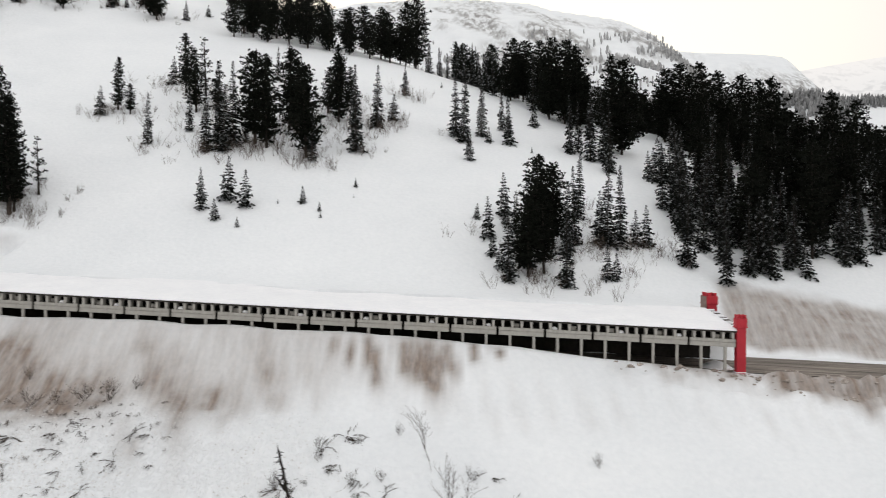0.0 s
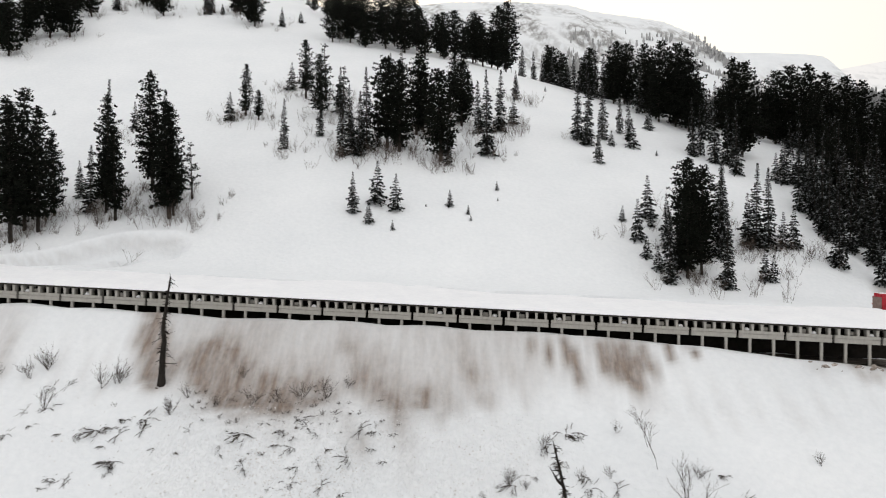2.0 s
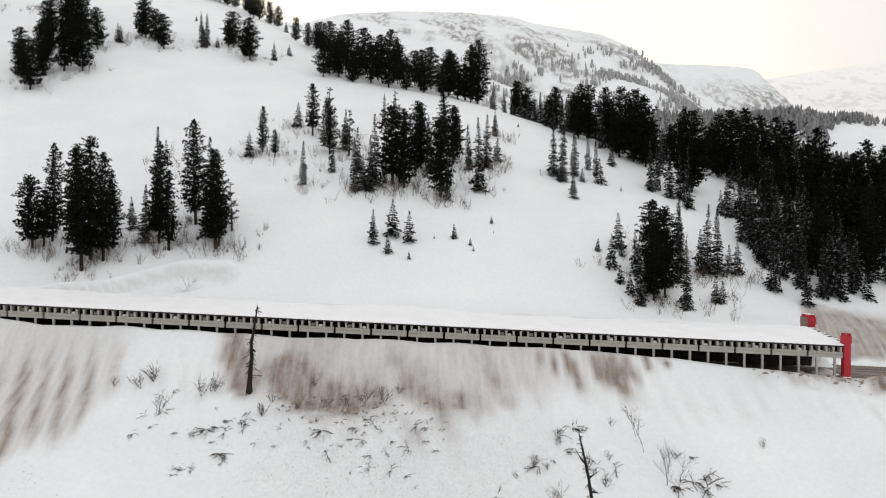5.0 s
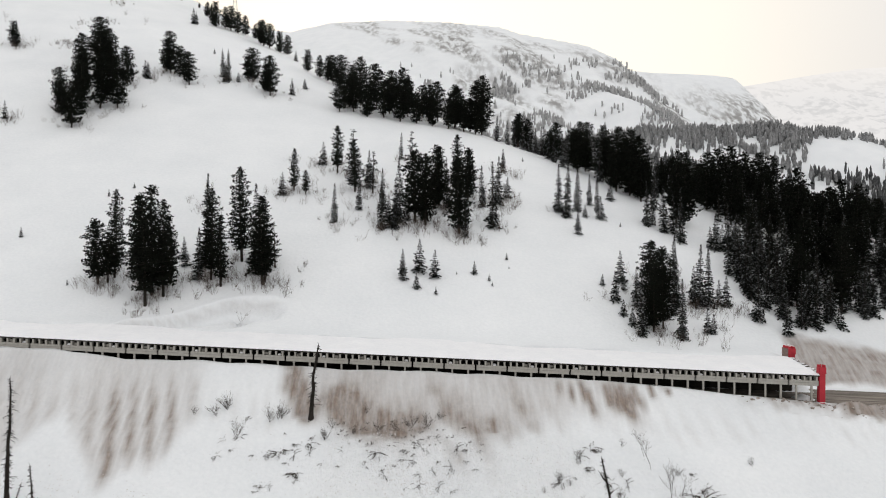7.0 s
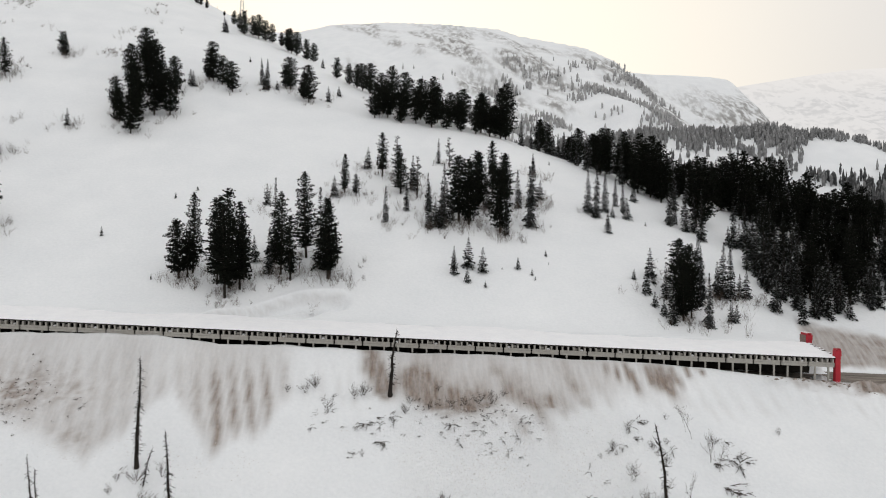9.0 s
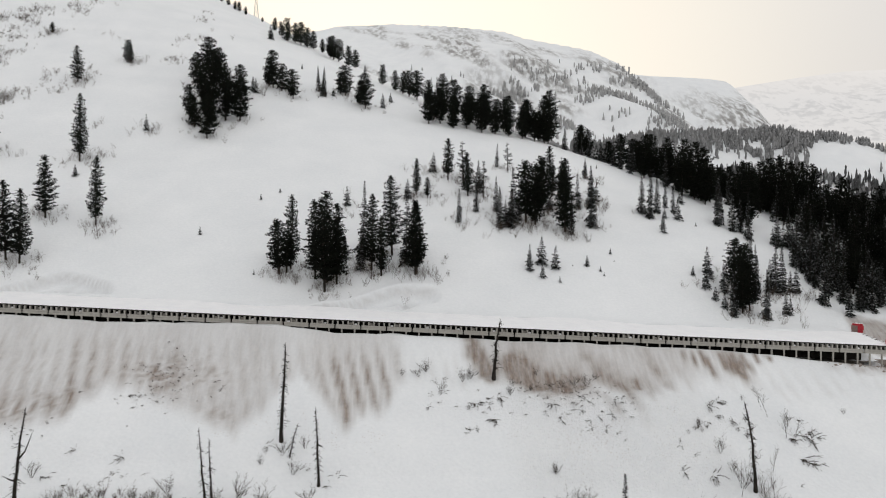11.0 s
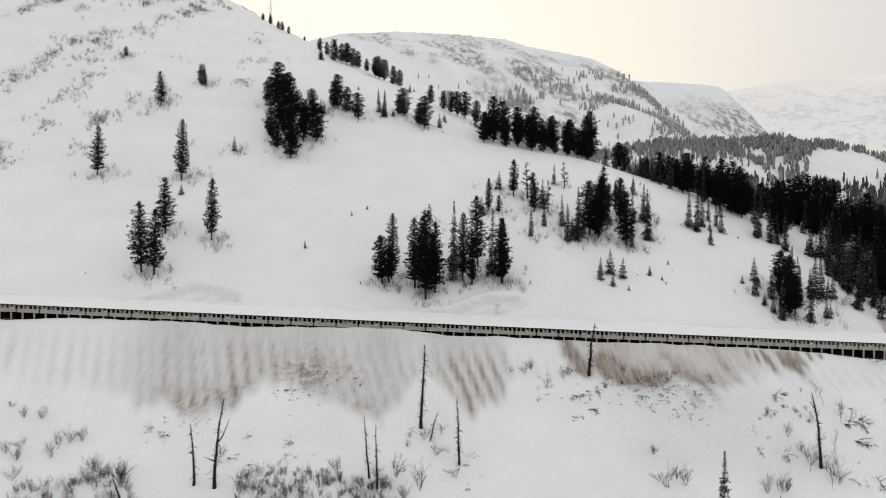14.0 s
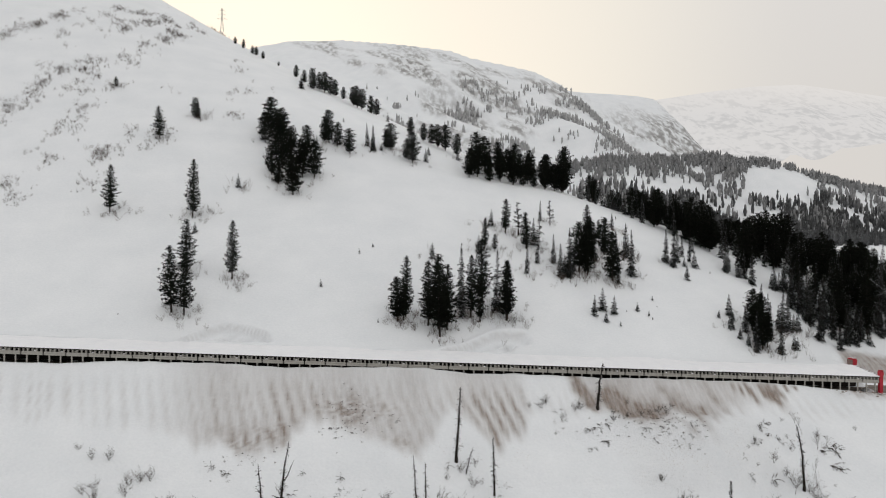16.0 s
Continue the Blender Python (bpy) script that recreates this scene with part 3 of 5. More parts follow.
def turret(name, lo, hi, mat, cap, gap):
    """A turret with a cornice, a flared head and merlons, in the portal's own space."""
    bm = box(lo, (hi[0], hi[1], hi[2] - 1.5), 0.04)
    box_into(bm, (lo[0] - 0.1, lo[1] - 0.1, hi[2] - 1.5), (hi[0] + 0.1, hi[1] + 0.1, hi[2] - 0.45), 0.04)
    body = part(name, bm, mat, portal)
    part("cornice", box((lo[0] - 0.15, lo[1] - 0.15, hi[2] - 1.62), (hi[0] + 0.15, hi[1] + 0.15, hi[2] - 1.48), 0.02), mat, body)
    wide, deep = hi[0] - lo[0] + 0.2, hi[1] - lo[1] + 0.2
    nx_, ny_ = max(2, round(wide / gap)), max(2, round(deep / gap))
    for i in range(nx_):
        for j in range(ny_):
            if 0 < i < nx_ - 1 and 0 < j < ny_ - 1:
                continue
            x0, y0 = lo[0] - 0.1 + wide * (i + 0.2) / nx_, lo[1] - 0.1 + deep * (j + 0.2) / ny_
            part("merlon", box((x0, y0, hi[2] - 0.45), (x0 + wide / nx_ * 0.6, y0 + deep / ny_ * 0.6, hi[2]), 0.03), mat, body)
            if cap:
                part("snow_cap", box((x0 + 0.02, y0 + 0.02, hi[2]), (x0 + wide / nx_ * 0.58, y0 + deep / ny_ * 0.58, hi[2] + 0.07), 0.03), ROOF_SNOW, body)
    return body


front_turret = turret("front_turret", (-0.55, -0.55, -2.4), (0.6, 0.55, 7.4), RED, False, 0.45)
part("plinth_band", box((-0.6, -0.6, 0.1), (0.65, 0.6, 0.22)), ROOF_SNOW, front_turret)
rear = turret("rear_turret", (0.0, 13.6, 0.0), (1.35, 16.6, 9.2), RED, True, 0.72)
part("side_board", box((-0.16, 13.7, 5.0), (-0.10, 16.5, 8.7), 0.01), RUST, rear, "weathered brown boarding")
part("portal_beam", box((-0.9, 0.58, 3.7), (0.7, 13.58, 5.2), 0.05), RUST, portal, "weathered brown cross beam")
for k in range(9):
    y0 = 0.9 + 1.4 * k
    rise = 5.2 + 0.16 * k
    m_ = part("battlement", box((-0.5, y0, 5.1), (0.9, y0 + 0.95, rise + 0.3), 0.04), DARK_BOARD, portal)
    part("snow_cap", box((-0.45, y0 + 0.1, rise + 0.3), (0.6, y0 + 0.7, rise + 0.3 + 0.1 + 0.08 * (k % 3)), 0.06), ROOF_SNOW, m_)


# ---- dirty clods of ploughed snow along the road's edge ----
def clods():
    r = random.Random(81)
    verts, faces = [], []
    for _ in range(170):
        x = r.triangular(20, 84, 42)
        d = -abs(r.gauss(0, 0.9)) - 0.9 if x < 38 else -abs(r.gauss(0, 2.2)) - 0.2
        size = r.choice((0.10, 0.14, 0.2, 0.34)) * r.uniform(0.7, 1.3)
        y, n = float(front(x)) + d, len(verts)
        z = on_ground(x, y, 0.1 * size)
        for t, q in ((-0.3, 0.9), (0.35, 1.0), (0.8, 0.5)):
            for s in range(6):
                a = 1.047 * s + t
                q2 = q * size * r.uniform(0.6, 1.3)
                verts.append((x + 1.3 * q2 * math.cos(a), y + q2 * math.sin(a), z + size * (t + r.uniform(-0.2, 0.2)) * 0.9))
        for b in (0, 6):
            faces += [(n + b + s, n + b + (s + 1) % 6, n + b + 6 + (s + 1) % 6, n + b + 6 + s) for s in range(6)]
        faces.append(tuple(n + 12 + s for s in range(6)))
    return mesh_of("snow_clods", verts, faces, DIRTY_SNOW)


tagged(new("snow_clods", clods()), "dirty lumps of ploughed snow along the road edge", "snow lumps", kind="stuff")


def heap_mesh():
    r = random.Random(82)
    verts, faces, sides = [], [], 16
    for k, (t, q) in enumerate(((-0.2, 1.15), (0.15, 0.95), (0.5, 0.62), (0.8, 0.32), (0.95, 0.1))):
        for s in range(sides):
            a = 6.283 * s / sides
            verts.append((2.2 * q * math.cos(a) * r.uniform(0.85, 1.1), 2.4 * q * math.sin(a) * r.uniform(0.85, 1.1), 1.0 * t + r.uniform(-0.06, 0.06)))
    for b in range(4):
        faces += [(b * sides + s, b * sides + (s + 1) % sides, (b + 1) * sides + (s + 1) % sides, (b + 1) * sides + s) for s in range(sides)]
    faces.append(tuple(4 * sides + s for s in range(sides)))
    return mesh_of("snow_heap", verts, faces, ROOF_SNOW, True)


heap = tagged(new("snow_heap", heap_mesh()), "heap of slid snow in the gallery's last bay", "snow heap")
heap.location = (35.4, float(front(35.4)) + 3.6, float(eave(35.4)) - 5.28)


# ---- trees ----
def spray(verts, faces, p, along, up, long, high):
    """A flat spray of needles with a ragged tip."""
    n = len(verts)
    verts += [tuple(p), tuple(p + along * long * 0.5 - up * high), tuple(p + along * long), tuple(p + along * long * 0.42 + up * high)]
    faces.append((n, n + 1, n + 2, n + 3))


def pine_meshes(seed, height, spread, gaps=0.0, dome=False, fine=True):
    """Siberian pine: tiers of limbs that end in rounded, up-turned clumps of needles, over a bare foot, closing in a blunt lumpy head."""
    r = random.Random(seed)
    tv, tf, cv, cf = [], [], [], []
    steps, sway = 6, r.uniform(-0.25, 0.25)
    spine = [Vector((sway * math.sin(2.2 * k / steps), 0.15 * math.sin(1.3 * k / steps + seed), height * k / steps * 0.96 - 0.2)) for k in range(steps + 1)]
    for k in range(steps):
        stick(tv, tf, spine[k], spine[k + 1], 0.28 * (1 - 0.85 * k / steps), 0.28 * (1 - 0.85 * (k + 1) / steps), 6)
    low = r.uniform(0.10, 0.17) + 0.06 * (gaps > 0) - 0.04 * dome
    marks = (0, 0.08, 0.22, 0.42, 0.62, 0.78, 0.9, 1)
    widths = (0.5, 0.82, 1.0, 1.0, 0.92, 0.80, 0.58, 0.22) if dome else (0.55, 0.9, 1.0, 0.90, 0.74, 0.58, 0.40, 0.14)

    def radius(t):
        return spread * float(np.interp(t, marks, widths))

    def clump(c, big, many, lift):
        """A lump of short needle sprays about c, flatter below."""
        for _ in range(many):
            turn = Vector((r.gauss(0, 1), r.gauss(0, 1), r.gauss(lift, 0.7))).normalized()
            side = turn.cross(Vector((0.1, 0.2, 1))).normalized()
            roll, size = r.uniform(0, 3.1416), big * r.uniform(0.55, 1.05)
            p = c + Vector((turn.x, turn.y, 0.55 * turn.z)) * big * 0.25
            spray(cv, cf, p, turn, side.cross(turn) * math.cos(roll) + side * math.sin(roll), size, size * r.uniform(0.26, 0.4))

    step = 0.80 if fine else 1.0
    tiers = max(5, int(height * (1 - low) / step))
    for k in range(tiers):
        t = (k + 0.5) / tiers
        z0, swell = height * (low + (0.965 - low) * t), r.uniform(0.74, 1.1)
        off, bias = r.uniform(0, 6.283), r.uniform(0, 6.283)
        many = 6 + int(radius(t) * 1.5)
        for j in range(many):
            if r.random() < gaps + (0.05 if dome else 0.13):
                continue
            a = off + 6.283 * (j + r.uniform(-0.35, 0.35)) / many
            z = z0 + r.gauss(0, 0.20)
            out = max(0.22, radius(t) * swell * (1 + 0.16 * math.cos(a - bias)) * r.uniform(0.66, 1.12))
            d = Vector((math.cos(a), math.sin(a), 0))
            sag = -0.10 + 0.35 * t
            if gaps or r.random() < 0.3:
                stick(tv, tf, (0, 0, z - 0.15), tuple(d * out * 0.8 + Vector((0, 0, z + sag * out * 0.5))), 0.05, 0.02, 3)
            n = max(1, round(out / (0.62 if fine else 0.85)))
            for q in range(n):
                f = (q + 0.75) / n
                c = Vector((0, 0, z + sag * out * f * 0.6 + 0.14 * out * f * f + r.gauss(0, 0.06))) + d * out * f * 0.84
                big = (0.42 + 0.16 * f) * (1 - 0.3 * t) * (1.0 if fine else 1.5) * r.uniform(0.85, 1.2)
                clump(c, big, ((10 if f > 0.6 else 7) if dome else (8 if f > 0.6 else 5)) if fine else (7 if f > 0.6 else 4), 0.45 + 0.5 * t)
        if not gaps:
            for _ in range((9 if dome else 6) if fine else 8):
                a, q = r.uniform(0, 6.283), radius(t) * r.uniform(0.0, 0.62 if dome else 0.45)
                clump(Vector((q * math.cos(a), q * math.sin(a), z0 - 0.2)), 0.85 * (1 - 0.35 * t), 4, 0.3)
    for _ in range(7):
        clump(Vector((r.gauss(0, 0.09) * spread, r.gauss(0, 0.09) * spread, height * r.uniform(0.91, 0.975))), 0.42, 5, 1.3)
    for _ in range(6):
        a, z = r.uniform(0, 6.283), height * r.uniform(0.02, low)
        reach = spread * r.uniform(0.2, 0.5)
        stick(tv, tf, (0, 0, z), (reach * math.cos(a), reach * math.sin(a), z - 0.12 * reach), 0.035, 0.012, 3)
    return tv, tf, cv, cf


def fir_meshes(seed, height, spread, gaps=0.0, coarse=False):
    """Siberian fir: a narrow spire of separate drooping whorls with a thin leader."""
    r = random.Random(seed)
    tv, tf, cv, cf = [], [], [], []
    stick(tv, tf, (0, 0, -0.2), (0, 0, height * 0.55), 0.011 * height, 0.007 * height, 6)
    stick(tv, tf, (0, 0, height * 0.55), (0.03, 0, height), 0.007 * height, 0.012, 5)
    low = r.uniform(0.03, 0.09)
    z = height * low
    while z < height * 0.985:
        t = z / height
        reach = spread * ((1 - t) ** 0.9 * 0.96 + 0.035) * r.uniform(0.68, 1.12)
        many, off, bias = 5 + int(reach * 4.0), r.uniform(0, 6.283), r.uniform(0, 6.283)
        for j in range(many):
            if r.random() < gaps + 0.06:
                continue
            a = off + 6.283 * (j + r.uniform(-0.3, 0.3)) / many
            d = Vector((math.cos(a), math.sin(a), -0.42 + 0.35 * t + 1.5 * t ** 6))
            out = reach * r.uniform(0.74, 1.1) * (1 + 0.14 * math.cos(a - bias))
            for q in ((0.25, 0.62, 0.9) if out > 0.75 else (0.3, 0.75) if out > 0.35 else (0.5,)):
                for _ in range(1 if coarse else 2):
                    p = Vector((0, 0, z + r.gauss(0, 0.07))) + d * out * (q - 0.15)
                    turn = Vector((d.x + r.gauss(0, 0.38), d.y + r.gauss(0, 0.38), d.z * (0.7 + 0.6 * q) + r.gauss(0, 0.1))).normalized()
                    size = (0.20 + 0.34 * out * (1.1 - 0.4 * q)) * (1.35 if coarse else 1.0)
                    side = turn.cross(Vector((0, 0, 1))).normalized()
                    roll = r.uniform(0.9, 2.2) if r.random() < 0.75 else r.uniform(-0.5, 0.5)
                    spray(cv, cf, p, turn, side.cross(turn) * math.cos(roll) + side * math.sin(roll), size, size * r.uniform(0.26, 0.42))
        z += (0.20 + 0.20 * reach) * r.uniform(0.75, 1.25) * (1.25 if coarse else 1.0)
    return tv, tf, cv, cf


def make_tree(name, made, needles, label, group):
    tv, tf, cv, cf = made
    tree = tagged(new(name), label, "tree", group)
    part("trunk", mesh_of("trunk", tv, tf, BARK, True), None, tree)
    part("crown", mesh_of("crown", cv, cf, needles), None, tree)
    return tree


STOCK = {"C": [], "B": [], "D": [], "S": [], "F": [], "G": [], "L": []}
for k in range(5):
    h = (16, 18, 13, 20, 14.5)[k]
    STOCK["C"].append((h, pine_meshes(100 + k, h, h * (0.215, 0.195, 0.225, 0.18, 0.215)[k])))
for k in range(4):
    h = (11, 13, 16, 20)[k]
    STOCK["B"].append((h, pine_meshes(120 + k, h, h * (0.29, 0.285, 0.27, 0.235)[k], 0.0, True, False)))
for k in range(2):
    STOCK["D"].append((14, pine_meshes(130 + k, 14, (3.1, 3.5)[k], 0.0, True)))
for k in range(2):
    STOCK["S"].append((15, pine_meshes(140 + k, 15, 2.5)))
for k in range(6):
    h, w = (12, 9, 6, 14, 10, 4)[k], (1.9, 1.85, 1.65, 1.95, 1.5, 1.3)[k]
    STOCK["F"].append((h, fir_meshes(200 + k, h, w, 0.12 if k in (3, 4) else 0.0)))
for k in range(4):
    h = (12, 9, 14, 10)[k]
    STOCK["G"].append((h, fir_meshes(220 + k, h, (1.9, 1.8, 1.9, 1.5)[k], 0.05, True)))
for k in range(2):
    STOCK["L"].append((14, pine_meshes(300 + k, 14, 2.5, 0.55)))
DENSE = "dark dense Siberian pine with blunt crown standing in snow"
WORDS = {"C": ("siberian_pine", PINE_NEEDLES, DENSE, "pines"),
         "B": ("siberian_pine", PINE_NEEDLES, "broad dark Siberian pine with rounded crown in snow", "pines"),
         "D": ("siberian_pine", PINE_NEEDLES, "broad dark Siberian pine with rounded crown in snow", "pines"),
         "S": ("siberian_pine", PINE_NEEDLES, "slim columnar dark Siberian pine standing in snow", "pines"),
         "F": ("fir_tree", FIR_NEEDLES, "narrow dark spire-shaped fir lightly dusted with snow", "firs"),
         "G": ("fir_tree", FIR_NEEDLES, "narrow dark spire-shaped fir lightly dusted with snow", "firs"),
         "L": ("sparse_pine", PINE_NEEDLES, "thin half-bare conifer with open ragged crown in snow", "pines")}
FIRST = {}
pick = random.Random(7)


def plant(x, y, height, kind, group=""):
    best = min(range(len(STOCK[kind])), key=lambda k: abs(STOCK[kind][k][0] - height) + pick.random() * 3.5)
    h, made = STOCK[kind][best]
    s = height / h
    wide = s ** {"B": 1.0, "F": 0.6 if height > 9 else 0.9, "G": 0.7}.get(kind, 0.9) * pick.uniform(0.92, 1.14) if height > 4 else s * pick.uniform(0.9, 1.2)
    m = pose(x, y, on_ground(x, y, 0.15), pick.uniform(-2, 2), pick.uniform(-2, 2), pick.uniform(0, 360)) @ Matrix.Diagonal((wide, wide, s, 1))
    if (kind, best) in FIRST:
        first = FIRST[kind, best]
        return copy_thing(first, m @ Matrix.Diagonal((*(1 / k for k in first.scale), 1)))
    name, needles, label, many = WORDS[kind]
    tree = make_tree(name, made, needles, label, many)
    FIRST[kind, best] = tree
    tree.matrix_basis = m
    return tree


NEAR_GROVE = [
    (-111.7, 151.3, 15.2, "D"), (-108.6, 153.9, 20.9, "C"), (-98.7, 143.2, 25.4, "C"), (-98.6, 147.5, 25.3, "C"), (-95.7, 146.6, 22.2, "C"),
    (-101.7, 149.1, 22.0, "C"), (-95.5, 152.0, 15.6, "C"), (-93.8, 158.9, 7.0, "F"), (-86.5, 152.7, 21.6, "C"),
    (-88.8, 159.0, 21.9, "F"), (-89.5, 153.0, 12.2, "F"), (-83.9, 150.5, 16.8, "S"), (-80.7, 160.3, 23.1, "C"), (-74.5, 150.9, 21.1, "S"),
    (-73.9, 151.8, 20.0, "C"), (-76.7, 156.1, 20.7, "F"), (-72.4, 157.4, 10.9, "L"), (-118.2, 150.8, 1.5, "F"), (-109.5, 152.1, 11.8, "C"),
]
MID_GROVE = [
    (-60.4, 207.4, 14.3, "C"), (-55.5, 205.8, 14.1, "L"), (-71.9, 195, 12.2, "S"), (-41.6, 222, 8.4, "F"), (-21.5, 205.6, 9.5, "C"),
    (-26, 200, 10.7, "C"), (-74.9, 192.4, 6.3, "F"), (-68.4, 192.8, 7.0, "C"), (-59.7, 178.0, 10.5, "F"), (-54.9, 196.0, 14.7, "C"),
    (-53.5, 185.7, 8.8, "F"), (-51.1, 199.3, 10.8, "F"), (-47.2, 175.9, 12.6, "F"), (-45.5, 177.0, 8.4, "F"), (-44.0, 176.2, 13.2, "F"),
    (-42.7, 179.2, 17.1, "F"), (-38.6, 180.4, 19.3, "D"), (-35.8, 178.7, 19.2, "D"), (-32.7, 188.4, 17.9, "D"), (-31.5, 190.3, 15.5, "C"),
    (-29.2, 189.4, 14.1, "F"), (-27.0, 175.0, 19.0, "D"), (-23.0, 195.1, 15.2, "D"), (-24.6, 210.4, 13.6, "C"), (-25.8, 173.1, 10.9, "F"),
    (-19.3, 191.3, 11.7, "F"), (-17.7, 179.7, 17.7, "F"), (-14.6, 194.0, 13.8, "F"), (-11.3, 199.5, 6.1, "F"), (-9.5, 221.4, 7.5, "F"),
    (-47.0, 185.5, 11.3, "F"), (-40.4, 180.3, 8.8, "F"), (-50.0, 195.7, 12.2, "L"),
]
RIDGE_GROVE = [
    (-60.0, 276.0, 11.0, "B"), (-45.0, 278.0, 13.7, "B"), (-38.0, 280.0, 15.1, "B"), (-30.0, 282.0, 14.6, "B"), (-14.0, 286.0, 13.2, "B"), (-20.0, 284.0, 17.2, "B"), (-52.0, 276.0, 11.5, "B"),
    (-63.0, 266.0, 14.2, "B"), (-58.0, 270.0, 15.1, "B"), (-53.0, 266.0, 11.0, "B"), (-47.0, 270.0, 13.3, "B"), (-41.0, 268.0, 20.2, "B"),
    (-35.0, 272.0, 11.7, "B"), (-29.0, 274.0, 10.1, "B"), (-23.0, 276.0, 11.7, "B"), (-17.0, 280.0, 13.8, "B"), (-12.0, 283.0, 21.4, "B"),
    (-56.0, 283.0, 19.1, "B"), (-50.0, 290.0, 17.1, "B"), (-44.0, 287.0, 16.0, "B"), (-38.0, 292.0, 13.3, "B"), (-32.0, 289.0, 13.1, "B"),
    (-26.0, 293.0, 16.1, "B"), (-19.0, 291.0, 15.8, "B"), (-9.0, 290.0, 23.9, "B"), (-38.0, 219.0, 10.5, "L"),
]
UPPER_GROVE = [
    (-151.0, 279.0, 15.5, "B"), (-147.0, 263.0, 13.5, "B"), (-151.0, 239.0, 11.5, "B"), (-123.5, 283.0, 11.5, "B"),
    (-154.7, 290.0, 17.0, "B"), (-149.0, 283.0, 15.5, "B"), (-157.0, 277.0, 14.5, "B"), (-144.6, 273.0, 11.0, "B"), (-138.0, 267.0, 14.5, "B"),
    (-145.0, 230.7, 15.5, "B"), (-145.2, 241.1, 16.5, "B"), (-135.5, 246.5, 16.0, "B"), (-140.7, 245.6, 14.6, "B"), (-153.9, 246.0, 13.0, "B"), (-149.0, 252.0, 14.0, "B"), (-141.5, 256.0, 12.5, "B"), (-152.0, 262.0, 14.0, "B"),
    (-133.5, 276.5, 6.1, "F"), (-127.3, 285.5, 16.4, "B"), (-129.4, 287.3, 11.7, "B"),
    (-118.3, 274.7, 12.3, "B"), (-108.6, 289.4, 11.0, "F"), (-106.5, 282.8, 7.8, "F"), (-97.0, 288.6, 13.3, "B"), (-99.3, 290.5, 9.5, "B"),
    (-88.6, 273.3, 15.2, "B"), (-91.1, 278.1, 10.0, "B"), (-81.4, 279.8, 6.3, "F"), (-77.8, 293.1, 3.9, "F"), (-62.6, 295.2, 5.2, "F"),
    (-61.8, 273.8, 7.4, "F"),
]
SKYLINE_ROW = [
    (-140.7, 419.8, 7.8, "B"), (-135.8, 407.5, 8.2, "B"), (-131.1, 392.9, 12.6, "B"), (-127.3, 397.6, 10.8, "B"), (-124.3, 395.5, 12.7, "B"),
    (-120.6, 395.5, 10.8, "B"), (-117.6, 400.0, 10.0, "B"), (-112.5, 399.4, 7.6, "B"), (-107.9, 384.5, 11.5, "B"), (-105.9, 380.7, 13.2, "B"),
    (-103.2, 381.2, 12.3, "B"), (-97.7, 378.8, 10.5, "B"), (-94.5, 381.2, 9.6, "B"), (-151.5, 452.1, 3.1, "B"), (-89.2, 369.4, 4.9, "F"),
    (-80.7, 335.6, 9.8, "B"), (-74.7, 327.8, 9.6, "B"), (-71.3, 324.8, 10.8, "B"), (-68.5, 318.8, 12.5, "B"), (-65.2, 315.8, 13.8, "B"), (-60.4, 308.7, 12.0, "B"),
    (-168.4, 457.0, 5.5, "B"), (-165.9, 456.5, 5.9, "B"), (-161.6, 452.5, 5.1, "B"), (-174.8, 472.2, 6.4, "B"), (-180.8, 482.7, 5.0, "B"), (-138.4, 377.2, 7.7, "F"),
]
LEFT_SLOPE = [
    (-214.2, 215.7, 18.8, "C"), (-203.7, 274.6, 15.3, "C"), (-190.1, 298.3, 9.5, "B"), (-231.3, 326.4, 5.1, "B"), (-183.2, 211.9, 23.1, "C"),
    (-184.3, 154.6, 22.0, "C"), (-180.3, 153.3, 20.4, "C"), (-181.8, 176.6, 19.1, "C"), (-166.5, 173.1, 20.7, "C"), (-167.2, 235.1, 5.8, "F"),
    (-181.4, 202.1, 3.6, "F"),
    (-136.1, 170.1, 2.6, "F"), (-121.0, 190.3, 1.9, "F"), (-115.5, 194.5, 1.5, "F"), (-94.0, 186.7, 6.0, "F"), (-65.1, 213.0, 6.8, "F"), (-200.5, 153.5, 0.8, "F"),
]
SAPLINGS = [
    (-42.3, 153.5, 7.4, "F"), (-38.2, 156.5, 7.8, "F"), (-39.1, 150.3, 3.5, "F"), (-34.7, 154.3, 6.6, "F"), (-25.0, 156.6, 3.0, "F"),
    (-34.7, 148.0, 1.7, "F"), (-21.7, 154.1, 1.7, "F"), (-21.2, 152.0, 1.1, "F"), (-16.2, 163.7, 1.7, "F"), (-16.2, 159.6, 0.7, "F"),
    (-29.3, 155.9, 0.8, "F"), (-0.4, 240.2, 1.5, "F"), (-134.7, 278.0, 6.1, "F"), (-106.1, 286.4, 11.6, "F"), (-102.1, 285.1, 3.5, "F"),
    (-189.2, 297.6, 10.3, "F"), (-117.9, 321.3, 2.2, "F"), (-138.5, 382.1, 5.7, "F"),
]
